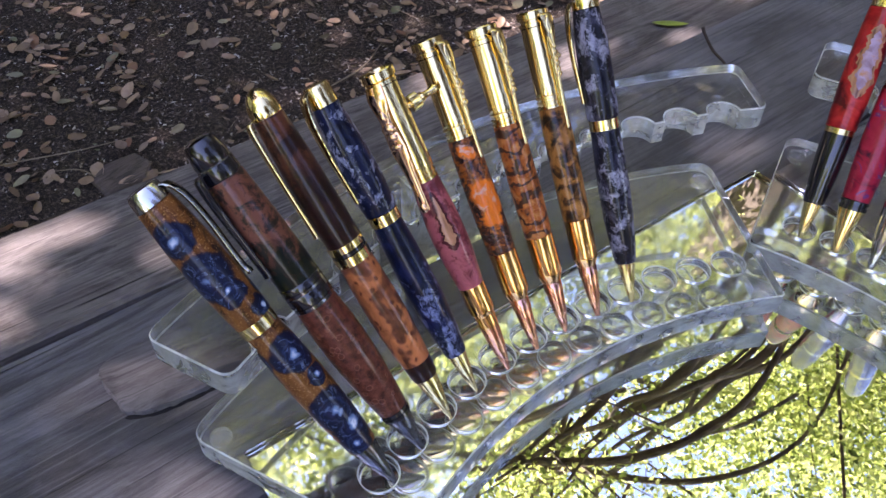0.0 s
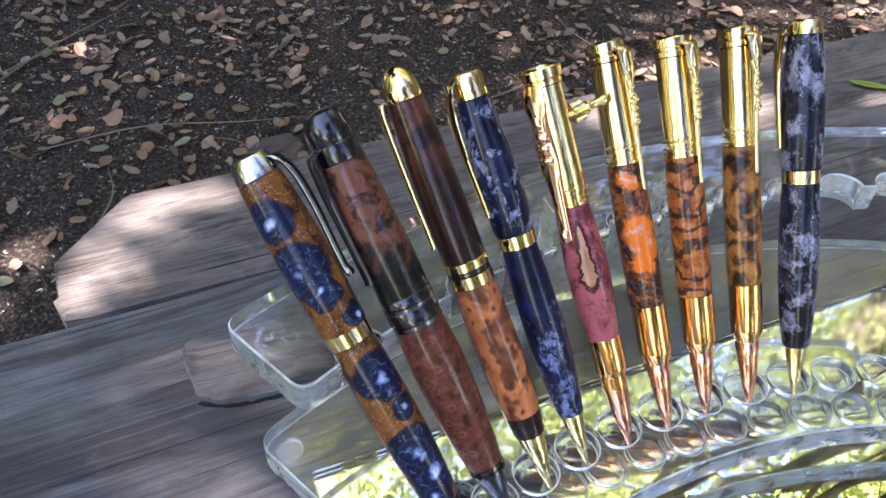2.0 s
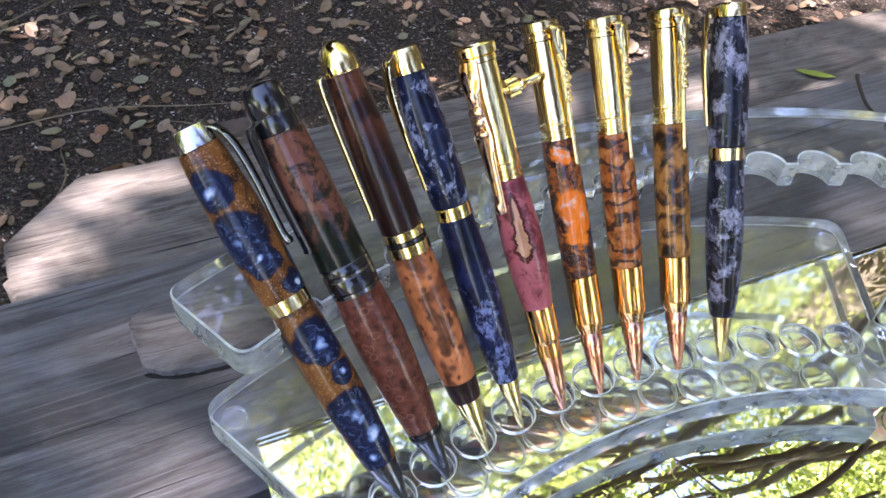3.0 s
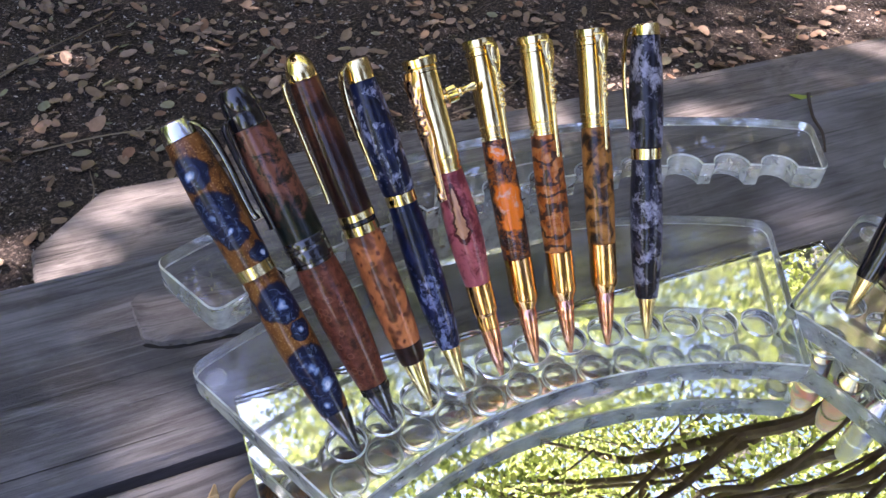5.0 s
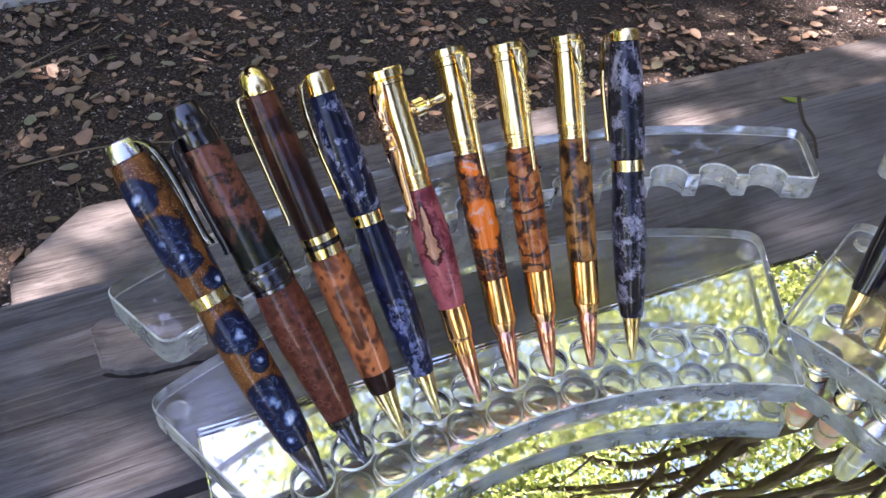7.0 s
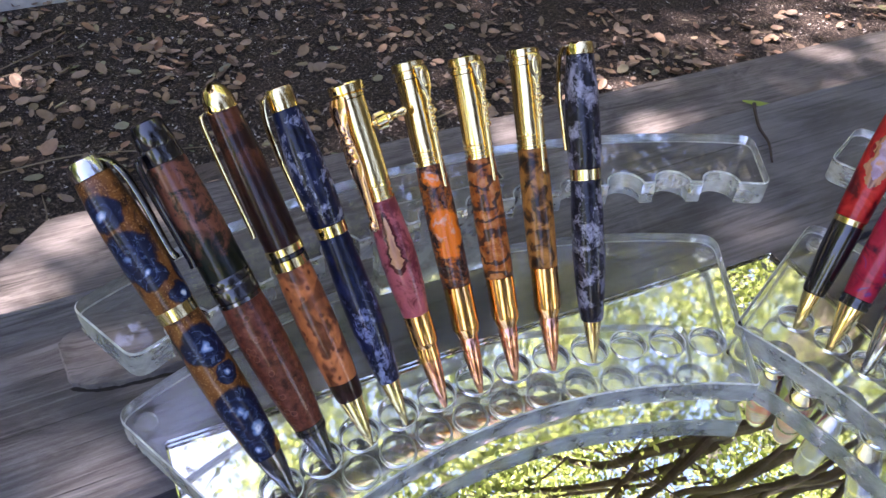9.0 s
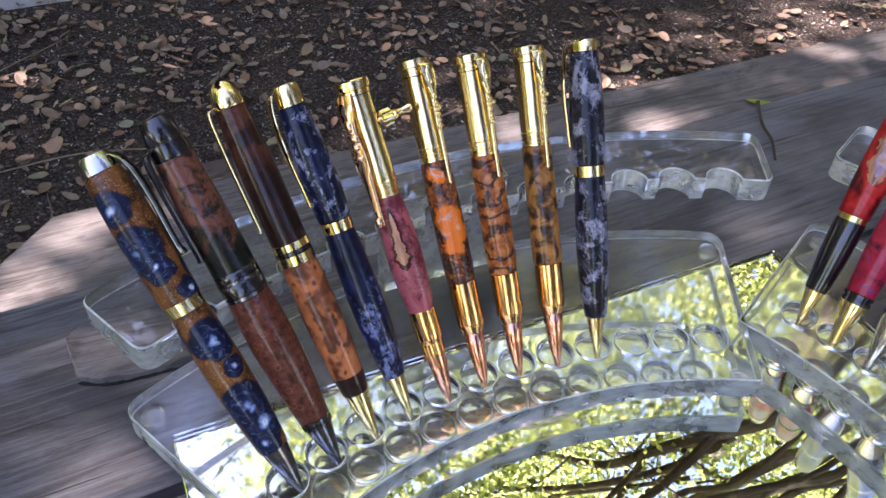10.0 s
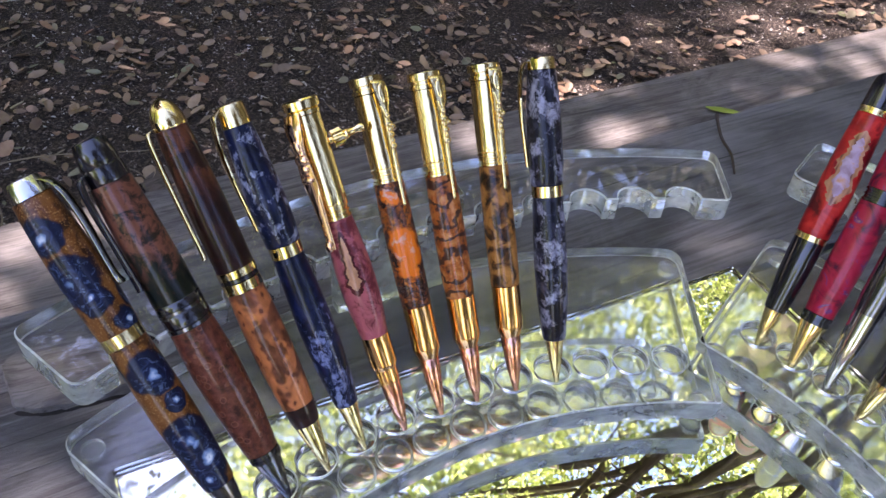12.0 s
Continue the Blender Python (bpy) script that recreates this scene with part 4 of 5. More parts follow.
twist_pen("ballpoint_pen", (-0.0861, -0.0265, TIP_Z), (-0.1263, 0.0528, 0.1297), "copper glitter and blue swirl resin pen", [
    ("tip", GUN, "dark gunmetal tip", [(0, 0.7), (0.012, 1.2), (0.05, 2.6), (0.10, 4.4), (0.14, 5.3)], 4),
    ("lower_barrel", COPPER_SWIRL, "", [(0.14, 5.3), (0.15, 5.8), (0.26, 7.0), (0.38, 7.5), (0.50, 7.2), (0.562, 6.8)], 5),
    ("centre_band", GOLD, "gold band", [(0.562, 6.6), (0.564, 7.15), (0.595, 7.25), (0.597, 6.8)], 0),
    ("upper_barrel", COPPER_SWIRL, "", [(0.597, 6.9), (0.60, 7.3), (0.70, 7.9), (0.80, 7.9), (0.90, 7.2), (0.952, 6.5)], 5),
    ("cap", CHROME, "polished end cap", [(0.952, 6.2), (0.954, 6.6), (0.985, 6.2), (0.997, 5.5), (1.0, 4.0), (1.0, 0.0)], 0)],
    (CLIP_DARK, "dark polished curved clip", 66, 5.0, 2.4, [(0.985, 4.5, 1.1), (0.975, 7.5, 1.1), (0.93, 10.0, 1.0), (0.85, 10.4, 0.85), (0.76, 9.6, 0.7), (0.715, 9.4, 0.7), (0.70, 9.9, 1.0), (0.692, 9.9, 0.8)]))
twist_pen("rollerball_pen", (-0.0695, -0.0194, TIP_Z), (-0.1044, 0.0550, 0.1386), "mottled brown pen with black cap and grip", [
    ("tip", GUN, "gunmetal tip", [(0, 0.9), (0.012, 1.5), (0.06, 3.4), (0.115, 5.3)], 4),
    ("grip_ring", BLACK, "black ring", knob_rings(0.115, 0.142, 6.0, 1), 0),
    ("lower_barrel", LEATHER_WOOD, "reddish brown barrel with round marks", [(0.142, 6.0), (0.22, 7.2), (0.33, 8.3), (0.42, 8.5), (0.515, 7.9)], 5),
    ("centre_band", GUN, "thin dark metal ring", [(0.515, 7.6), (0.517, 8.1), (0.526, 8.1), (0.528, 7.7)], 0),
    ("cap_lip", BLACK, "black lip", [(0.528, 7.9), (0.53, 8.2), (0.560, 8.25), (0.562, 8.1)], 0),
    ("lip_ring", GUN, "thin dark ring", [(0.562, 8.0), (0.563, 8.3), (0.570, 8.3), (0.571, 8.0)], 0),
    ("upper_lip", BLACK, "black lip", [(0.571, 8.0), (0.572, 8.2), (0.590, 8.2), (0.591, 8.1)], 0),
    ("upper_barrel", BROWN_GREEN, "brown and dark green mottled cap", [(0.591, 8.1), (0.68, 8.1), (0.80, 7.7), (0.895, 7.0)], 5),
    ("cap", BLACK, "glossy black finial", [(0.895, 6.9), (0.90, 7.1), (0.932, 6.8), (0.934, 6.5), (0.937, 6.5), (0.94, 6.75), (0.98, 6.0), (0.995, 5.3), (1.0, 3.8), (1.0, 0.0)], 0)],
    (BLACK, "black clip", -66, 5.0, 2.0, [(0.93, 6.6, 1.0), (0.92, 9.0, 1.1), (0.86, 9.8, 1.0), (0.75, 9.6, 0.9), (0.66, 9.4, 0.9), (0.645, 9.6, 0.9)]))
twist_pen("ballpoint_pen", (-0.0521, -0.0148, TIP_Z), (-0.0799, 0.0634, 0.1436), "dark walnut and orange burl pen with gold trim", [
    ("tip", GOLD, "gold cone tip", [(0, 0.6), (0.01, 1.0), (0.05, 2.4), (0.10, 3.9), (0.138, 4.9)], 4),
    ("collar", DARK_WOOD, "dark wooden collar", [(0.138, 4.9), (0.142, 5.3), (0.17, 5.8), (0.195, 6.05)], 3),
    ("lower_barrel", EYE_BURL, "orange barrel with dark eyes", [(0.195, 6.05), (0.27, 6.9), (0.36, 7.3), (0.45, 7.2), (0.52, 6.8)], 5),
    ("centre_band", GOLD, "gold band", [(0.52, 6.6), (0.522, 7.2), (0.546, 7.2), (0.548, 6.6)], 0),
    ("band_groove", BLACK, "black groove between the gold bands", [(0.548, 6.6), (0.549, 7.0), (0.557, 7.0), (0.558, 6.6)], 0),
    ("upper_band", GOLD, "gold band", [(0.558, 6.6), (0.560, 7.2), (0.578, 7.2), (0.58, 6.7)], 0),
    ("upper_barrel", DARK_WOOD, "dark brown walnut barrel", [(0.58, 6.7), (0.585, 6.9), (0.68, 7.0), (0.80, 6.7), (0.93, 5.7)], 5),
    ("cap", GOLD, "domed gold cap", [(0.93, 5.5), (0.932, 5.8), (0.945, 5.8), (0.962, 5.4), (0.980, 4.3), (0.992, 2.8), (0.998, 1.2), (1.0, 0.0)], 3)],
    (GOLD, "straight gold clip", -74, 3.6, 1.9, [(0.94, 5.6, 0.9), (0.93, 8.2, 1.0), (0.86, 8.8, 1.0), (0.75, 8.7, 0.9), (0.64, 8.4, 0.8), (0.625, 8.8, 0.9)]))
twist_pen("ballpoint_pen", (-0.0357, -0.0101, TIP_Z), (-0.0572, 0.0626, 0.1376), "navy blue and white marbled resin pen", [
    ("tip", GOLD, "gold cone tip", [(0, 0.6), (0.01, 1.0), (0.05, 2.2), (0.10, 3.4), (0.138, 4.2)], 4),
    ("lower_barrel", NAVY_DARK, "", [(0.138, 4.2), (0.142, 4.7), (0.25, 6.2), (0.36, 6.8), (0.48, 6.5), (0.585, 5.8)], 5),
    ("centre_band", GOLD, "faceted gold band", [(0.585, 5.6), (0.587, 6.2), (0.618, 6.2), (0.62, 5.8)], 0),
    ("upper_barrel", NAVY_SWIRL, "", [(0.62, 5.9), (0.63, 6.5), (0.72, 7.0), (0.82, 6.6), (0.94, 5.2)], 5),
    ("cap", GOLD, "gold end cap", [(0.94, 5.0), (0.942, 5.3), (0.988, 5.1), (0.997, 4.7), (1.0, 3.6), (1.0, 0.0)], 0)],
    (GOLD, "curved gold clip", -70, 4.2, 1.7, [(0.992, 4.2, 1.2), (0.975, 7.2, 1.3), (0.92, 8.8, 1.2), (0.83, 8.9, 1.0), (0.74, 8.0, 0.7), (0.675, 7.3, 0.4)]))
bolt_pen((-0.0175, -0.0086, TIP_Z), (-0.0320, 0.0626, 0.1342))
bullet_pen((-0.0005, -0.0075, TIP_Z), (-0.0030, 0.0723, 0.1322), AMBER_SWIRL, "orange brown agate cartridge pen with gold fittings")
bullet_pen((0.0164, -0.0071, TIP_Z), (0.0186, 0.0659, 0.1341), TIGER, "tiger striped orange cartridge pen with gold fittings")
bullet_pen((0.0343, -0.0088, TIP_Z), (0.0446, 0.0654, 0.1332), SPECKLED, "tan speckled burl cartridge pen with gold fittings", 32)


def marble_pen(tip, top):
    return twist_pen("ballpoint_pen", tip, top, "black and white marbled resin pen with gold trim", [
        ("tip", GOLD, "gold cone tip", [(0, 0.6), (0.01, 1.0), (0.05, 2.2), (0.10, 3.4), (0.138, 4.1)], 4),
        ("lower_barrel", MARBLE, "", [(0.138, 4.1), (0.142, 4.9), (0.25, 6.3), (0.36, 6.9), (0.48, 6.8), (0.585, 6.2)], 5),
        ("centre_band", GOLD, "faceted gold band", [(0.585, 5.8), (0.587, 6.5), (0.62, 6.5), (0.622, 6.0)], 0),
        ("upper_barrel", MARBLE, "", [(0.622, 6.1), (0.632, 6.8), (0.74, 7.2), (0.85, 6.9), (0.962, 5.7)], 5),
        ("cap", GOLD, "gold end cap", [(0.962, 5.4), (0.964, 5.8), (0.99, 5.6), (0.998, 5.1), (1.0, 3.9), (1.0, 0.0)], 0)],
        (GOLD, "curved gold clip", -76, 4.2, 1.9, [(0.994, 4.4, 1.2), (0.98, 7.4, 1.3), (0.93, 9.0, 1.2), (0.84, 9.3, 1.0), (0.75, 8.4, 0.7), (0.68, 7.6, 0.4)]))


marble_pen((0.0530, -0.0114, TIP_Z), (0.0665, 0.0580, 0.1364))


red_pen = twist_pen("rollerball_pen", (0.1524, -0.0287, TIP_Z), (0.2094, 0.0043, 0.1304), "red resin and black pen with gold trim", [
    ("tip", GOLD, "gold cone tip", [(0, 0.7), (0.01, 1.2), (0.06, 2.8), (0.12, 4.2), (0.135, 4.6)], 4),
    ("lower_barrel", BLACK, "glossy black barrel", [(0.135, 4.6), (0.14, 5.1), (0.26, 6.4), (0.36, 6.8), (0.400, 6.7)], 5),
    ("centre_band", GOLD, "gold rings", knob_rings(0.400, 0.424, 7.0, 2), 0),
    ("upper_barrel", CRIMSON, "red resin barrel with a tan streak", [(0.424, 6.9), (0.50, 7.3), (0.62, 7.6), (0.74, 7.2), (0.86, 6.4)], 5),
    ("cap_ring", GOLD, "gold rings", knob_rings(0.86, 0.885, 6.5, 2), 0),
    ("cap", BLACK, "glossy dark cap", [(0.885, 6.2), (0.95, 5.9), (0.985, 5.2), (1.0, 3.5), (1.0, 0.0)], 3)])
red_barrel = [c for c in red_pen.children if c.name.startswith("upper_barrel")][0]
RED_SHAPE, RED_LONG = [(0.424, 6.9), (0.50, 7.3), (0.62, 7.6), (0.74, 7.2), (0.86, 6.4)], 0.129
inlay("inlay_rim", RED_SHAPE, RED_LONG, [(0.535, 0.05), (0.56, 0.45), (0.62, 0.75), (0.70, 0.70), (0.77, 0.45), (0.80, 0.05)], 0.1, 0.12, INLAY, red_barrel, "tan edge of the inlay")
inlay("inlay", RED_SHAPE, RED_LONG, [(0.565, 0.03), (0.585, 0.26), (0.63, 0.44), (0.70, 0.40), (0.755, 0.22), (0.775, 0.03)], 0.1, 0.22, LAVENDER, red_barrel, "lavender inlay")
twist_pen("rollerball_pen", (0.1565, -0.0457, TIP_Z), (0.2239, -0.0087, 0.1397), "magenta and purple resin pen with gold tip", [
    ("tip", GOLD, "wide gold cone tip", [(0, 0.9), (0.012, 1.6), (0.06, 3.2), (0.12, 5.2), (0.15, 6.0)], 4),
    ("ring", BLACK, "black and gold ring", knob_rings(0.15, 0.185, 6.5, 1), 0),
    ("lower_barrel", MAGENTA, "", [(0.185, 6.3), (0.30, 7.3), (0.42, 7.6), (0.555, 7.0)], 5),
    ("centre_band", BLACK, "black and gold band", knob_rings(0.555, 0.60, 7.2, 2), 0),
    ("upper_barrel", MAGENTA, "", [(0.60, 7.0), (0.70, 7.4), (0.82, 7.0), (0.93, 6.0)], 5),
    ("cap", GOLD, "gold end cap", [(0.93, 5.7), (0.935, 6.1), (0.98, 5.6), (1.0, 4.0), (1.0, 0.0)], 0)])
twist_pen("ballpoint_pen", (0.1603, -0.0624, TIP_Z), (0.2094, -0.0364, 0.1266), "dark gunmetal pen with a long chrome tip", [
    ("tip", CHROME, "long polished chrome tip", [(0, 0.8), (0.012, 1.3), (0.10, 3.4), (0.20, 5.2), (0.32, 6.0)], 4),
    ("lower_barrel", GUN, "dark metal barrel", [(0.32, 6.0), (0.40, 6.6), (0.55, 6.8)], 4),
    ("centre_band", CHROME, "", knob_rings(0.55, 0.585, 6.9, 1), 0),
    ("upper_barrel", GUN, "dark metal barrel", [(0.585, 6.7), (0.75, 6.8), (0.95, 5.8), (1.0, 4.0), (1.0, 0.0)], 4)])
twist_pen("rollerball_pen", (0.1617, -0.0798, TIP_Z), (0.2225, -0.0690, 0.1294), "black pen with a gold tip", [
    ("tip", GOLD, "gold cone tip", [(0, 0.8), (0.012, 1.4), (0.06, 3.0), (0.12, 4.7), (0.15, 5.4)], 4),
    ("lower_barrel", BLACK, "glossy black barrel", [(0.15, 5.6), (0.30, 7.0), (0.50, 7.2)], 4),
    ("centre_band", GOLD, "", knob_rings(0.50, 0.535, 7.3, 1), 0),
    ("upper_barrel", BLACK, "glossy black barrel", [(0.535, 7.1), (0.75, 7.1), (0.95, 6.0), (1.0, 4.0), (1.0, 0.0)], 4)])

# ---- litter on the ground ----
rng = np.random.default_rng(11)


def leaf_card():
    """A small oval leaf with a folded midrib and curled rim, 1 long."""
    rim = [(-0.5, 0, 0.03), (-0.38, 0.13, 0.05), (-0.12, 0.24, 0.07), (0.18, 0.27, 0.09), (0.40, 0.15, 0.09), (0.5, 0, 0.07), (0.40, -0.15, 0.10), (0.18, -0.27, 0.08), (-0.12, -0.24, 0.06), (-0.38, -0.13, 0.05)]
    v = rim + [(-0.2, 0, 0.0), (0.15, 0, -0.01)]
    tri = [(0, 10, 1), (1, 10, 2), (10, 11, 2), (2, 11, 3), (3, 11, 4), (4, 11, 5), (5, 11, 6), (6, 11, 7), (7, 11, 8), (8, 11, 10), (8, 10, 9), (9, 10, 0)]
    return np.array(v), np.array(tri)


def lay_litter():
    n = 7500
    p = np.c_[rng.uniform(-1.8, 2.5, n * 3), rng.uniform(0.30, 3.3, n * 3)]
    keep = np.array([0.5 + 0.9 * noise.noise((x * 1.5, y * 1.5, 4.0)) + 0.35 * noise.noise((x * 5.4, y * 5.4, 7.0)) for x, y in p]) > rng.uniform(0, 1, n * 3)
    p = p[keep][:n]
    z = np.array([soil_height(x, y) for x, y in p])
    size = rng.uniform(0.016, 0.048, len(p)) * rng.uniform(0.8, 1.0, len(p))
    sizes = np.c_[size, size * rng.uniform(0.8, 1.25, len(p)), size * rng.uniform(0.5, 2.4, len(p))]
    base, faces = leaf_card()
    v, f = scatter_cards(base, faces, np.c_[p, z + 0.006 + rng.uniform(0, 0.008, len(p))], random_turns(rng, len(p), 0.28), sizes)
    tagged(bulk("leaf_litter", v, f, DRY_LEAF, True), "dry tan and brown fallen leaves", "fallen leaves", kind="stuff")
    n = 140000
    p = np.c_[rng.uniform(-1.7, 2.4, n), rng.uniform(0.32, 3.1, n)]
    z = np.array([soil_height(x, y) for x, y in p])
    chip = np.array([(-0.5, -0.3, 0), (0.5, -0.25, 0), (0.1, 0.45, 0), (0.0, 0.0, 0.4)])
    cf = np.array([(0, 1, 3), (1, 2, 3), (2, 0, 3)])
    size = rng.uniform(0.0019, 0.009, n) * rng.uniform(0.25, 1, n)
    v, f = scatter_cards(chip, cf, np.c_[p, z], random_turns(rng, n, 0.3), np.c_[size * rng.uniform(1, 2.4, n), size, size])
    tagged(bulk("litter_crumbs", v, f, DEBRIS), "small crumbs of bark, grit and broken leaves", "litter", kind="stuff")


lay_litter()


def ground_stick(pts, r, mat, name, label, category):
    rows = [(x, y, soil_height(x, y) + h, r * s) for x, y, h, s in pts]
    tagged(part(name, tube(bmesh.new(), smooth_line(rows, 5), 7), mat), label, category)


ground_stick([(-0.527, 1.629, 0.01, 1.0), (-0.396, 1.750, 0.02, 0.9), (-0.272, 1.865, 0.012, 0.6), (-0.198, 1.929, 0.01, 0.3)], 0.0023, STRAW, "dry_stalk", "pale dry stalk lying on the soil", "stalk")
ground_stick([(-0.547, 1.651, 0.01, 1.0), (-0.414, 1.720, 0.02, 0.8), (-0.249, 1.786, 0.012, 0.5)], 0.0019, STRAW, "dry_stalk", "pale dry stalk lying on the soil", "stalk")
ground_stick([(-0.425, 1.354, 0.008, 1.0), (-0.228, 1.366, 0.012, 0.9), (-0.033, 1.325, 0.008, 0.7), (0.085, 1.303, 0.008, 0.4)], 0.0018, STRAW, "dry_twig", "thin pale twig lying on the soil", "twig")
ground_stick([(0.022, 1.181, 0.006, 1.0), (0.103, 1.154, 0.012, 0.8), (0.185, 1.125, 0.008, 0.6)], 0.0023, STRAW, "dry_twig", "short forked twig lying on the soil", "twig")
for k in range(26):
    x, y, a, ln = rng.uniform(-1.3, 1.8), rng.uniform(0.65, 2.5), rng.uniform(0, 6.28), rng.uniform(0.04, 0.12)
    ground_stick([(x, y, 0.006, 1.0), (x + ln * math.cos(a), y + ln * math.sin(a), 0.014, 0.9), (x + 2 * ln * math.cos(a + 0.25), y + 2 * ln * math.sin(a + 0.25), 0.006, 0.5)], rng.uniform(0.0009, 0.0022), STRAW if k % 3 else TWIG, "dry_twig", "thin dry twig lying on the soil", "twig")
# pale slab of bark beside the bench, blue scrap, kerb far behind
bm = slab([(-0.07, -0.045), (0.04, -0.06), (0.08, -0.02), (0.065, 0.045), (-0.015, 0.06), (-0.075, 0.03)], 0.0, 0.018, 0.004)
tagged(part("flat_stone", bm, STONE), "flat grey-brown stone lying on the soil", "stone").matrix_world = pose(0.014, 1.207, soil_height(0.014, 1.207), 3, -4, 8) @ Matrix.Scale(0.74, 4)
bm = slab([(-1.6, -0.07), (1.6, -0.07), (1.6, 0.07), (-1.6, 0.07)], -0.1, 0.07, 0.012)
tagged(part("kerb", bm, CONCRETE), "pale concrete edging at the end of the soil", "kerb", kind="structure").matrix_world = pose(-1.20, 2.215, GROUND_Z, 0, 0, 1.5)
bm = bmesh.new()
bmesh.ops.create_icosphere(bm, subdivisions=2, radius=0.014)
for v in bm.verts:
    v.co *= 1 + 0.8 * noise.noise(v.co * 110)
    v.co.z *= 0.55
BLUE, _, _ = material("blue_plastic", Base_Color=(0.02, 0.07, 0.32, 1), Roughness=0.35)
tagged(part("plastic_scrap", bm, BLUE), "small crumpled blue plastic scrap on the soil", "litter").matrix_world = pose(-0.457, 0.822, soil_height(-0.457, 0.822) + 0.006) @ Matrix.Scale(0.75, 4)

# ---- leaves and a twig on the bench and table ----
def single_leaf(name, m, length, width, mat, label, curl=0.12):
    bm = bmesh.new()
    rows = []
    for k in range(9):
        t = k / 8
        w = width * (math.sin(math.pi * min(1, t * 0.94 + 0.04)) ** 0.8) / 2
        rows.append([bm.verts.new(((t - 0.5) * length, w * s, length * (curl * (2 * t - 1) ** 2 + 0.10 * abs(s) * w / max(width, 1e-6)))) for s in (-1, -0.5, 0, 0.5, 1)])
    for a, b in zip(rows, rows[1:]):
        for k in range(4):
            bm.faces.new((a[k], a[k + 1], b[k + 1], b[k]))
    ob = part(name, bm, mat, angle=180)
    tagged(ob, label, "leaf")
    ob.matrix_world = m
    sol = ob.modifiers.new("thickness", "SOLIDIFY")
    sol.thickness = 0.0004
    return ob


single_leaf("green_leaf", pose(0.710, 0.514, BENCH_Z + 0.002, 0, 0, -38), 0.052, 0.014, GREEN_LEAF, "narrow yellow-green leaf lying on the bench", 0.05)
DRY_TAN, _, _ = material("dry_tan_leaf", Base_Color=(0.42, 0.30, 0.14, 1), Roughness=0.7)
for k, (x, y, a, tilt) in enumerate([(-0.1501, -0.0203, 40, 45), (-0.1442, -0.0232, 95, 35), (-0.1348, -0.0170, 60, 50), (-0.1586, -0.0274, 10, 30)]):
    single_leaf("dry_leaf", pose(x, y, -0.002, tilt, -20 + 15 * k, a), 0.022, 0.008, DRY_TAN, "curled dry tan leaf caught between planks", 0.3)
bm = tube(bmesh.new(), smooth_line([(0.2539, 0.0979, 0.002, 0.0007), (0.2640, 0.1138, 0.004, 0.0009), (0.2686, 0.1286, 0.005, 0.0010), (0.2788, 0.1458, 0.006, 0.0011), (0.2826, 0.1514, 0.007, 0.0014)], 5), 8)
tagged(part("twig", bm, TWIG), "thin dark bent twig on the tabletop", "twig")

# ---- trees ----
TARGETS = [  # places where sun falls through the leaves: x, y, z, radius
    (-0.219, 0.571, -0.3, 0.011), (-0.185, 0.570, -0.3, 0.011), (-0.275, 0.525, -0.3, 0.015), (-0.258, 0.507, -0.3, 0.017), (-0.238, 0.490, -0.3, 0.015), (-0.217, 0.486, -0.3, 0.011), (-0.124, 0.585, -0.3, 0.011),
    (-0.282, 0.464, -0.3, 0.011), (-0.303, 1.185, -0.74, 0.036), (-0.385, 1.167, -0.74, 0.036), (-0.451, 1.071, -0.74, 0.043), (1.040, 1.212, -0.74, 0.045), (0.924, 1.200, -0.74, 0.023), (0.522, 0.512, -0.3, 0.022),
    (1.785, 1.320, -0.74, 0.02), (-0.809, 1.179, -0.74, 0.022), (-0.599, 1.532, -0.74, 0.029), (-1.032, 1.655, -0.74, 0.036), (-0.522, 0.936, -0.74, 0.014),
    (-0.317, 1.737, -0.74, 0.022), (-0.189, 0.115, 0, 0.001), (-0.172, 0.052, 0, 0.001), (-0.196, 0.045, 0, 0.001), (-0.158, 0.017, 0, 0.001)]


def lets_sun(p):
    """True where a leaf at p would stand in one of the gaps."""
    hit = np.zeros(len(p), bool)
    for x, y, z, r in TARGETS:
        k = (p[:, 2] - z) / SUN_WAY.z
        hit |= (p[:, 0] - k * SUN_WAY.x - x) ** 2 + (p[:, 1] - k * SUN_WAY.y - y) ** 2 < (r + 0.022) ** 2
    return hit


def crown_leaves(name, centres, per, spread, size, parent, gaps, mat, label):
    c = np.repeat(np.asarray(centres), per, 0)
    p = c + rng.normal(0, 1, c.shape) * np.array([spread, spread, spread * 0.55])
    if gaps:
        p = p[~lets_sun(p)]
    n = len(p)
    card = np.array([(-0.5, 0, 0), (-0.05, 0.26, 0.06), (0.5, 0, 0), (-0.05, -0.26, 0.06)])
    faces = np.array([(0, 2, 1), (0, 3, 2)])
    s = rng.uniform(0.6, 1.25, n) * size
    v, f = scatter_cards(card, faces, p, random_turns(rng, n, 0.7), np.c_[s, s, s])
    ob = bulk(name, v, f, mat)
    ob.parent = parent
    tagged(ob, label, kind="stuff")
    return ob


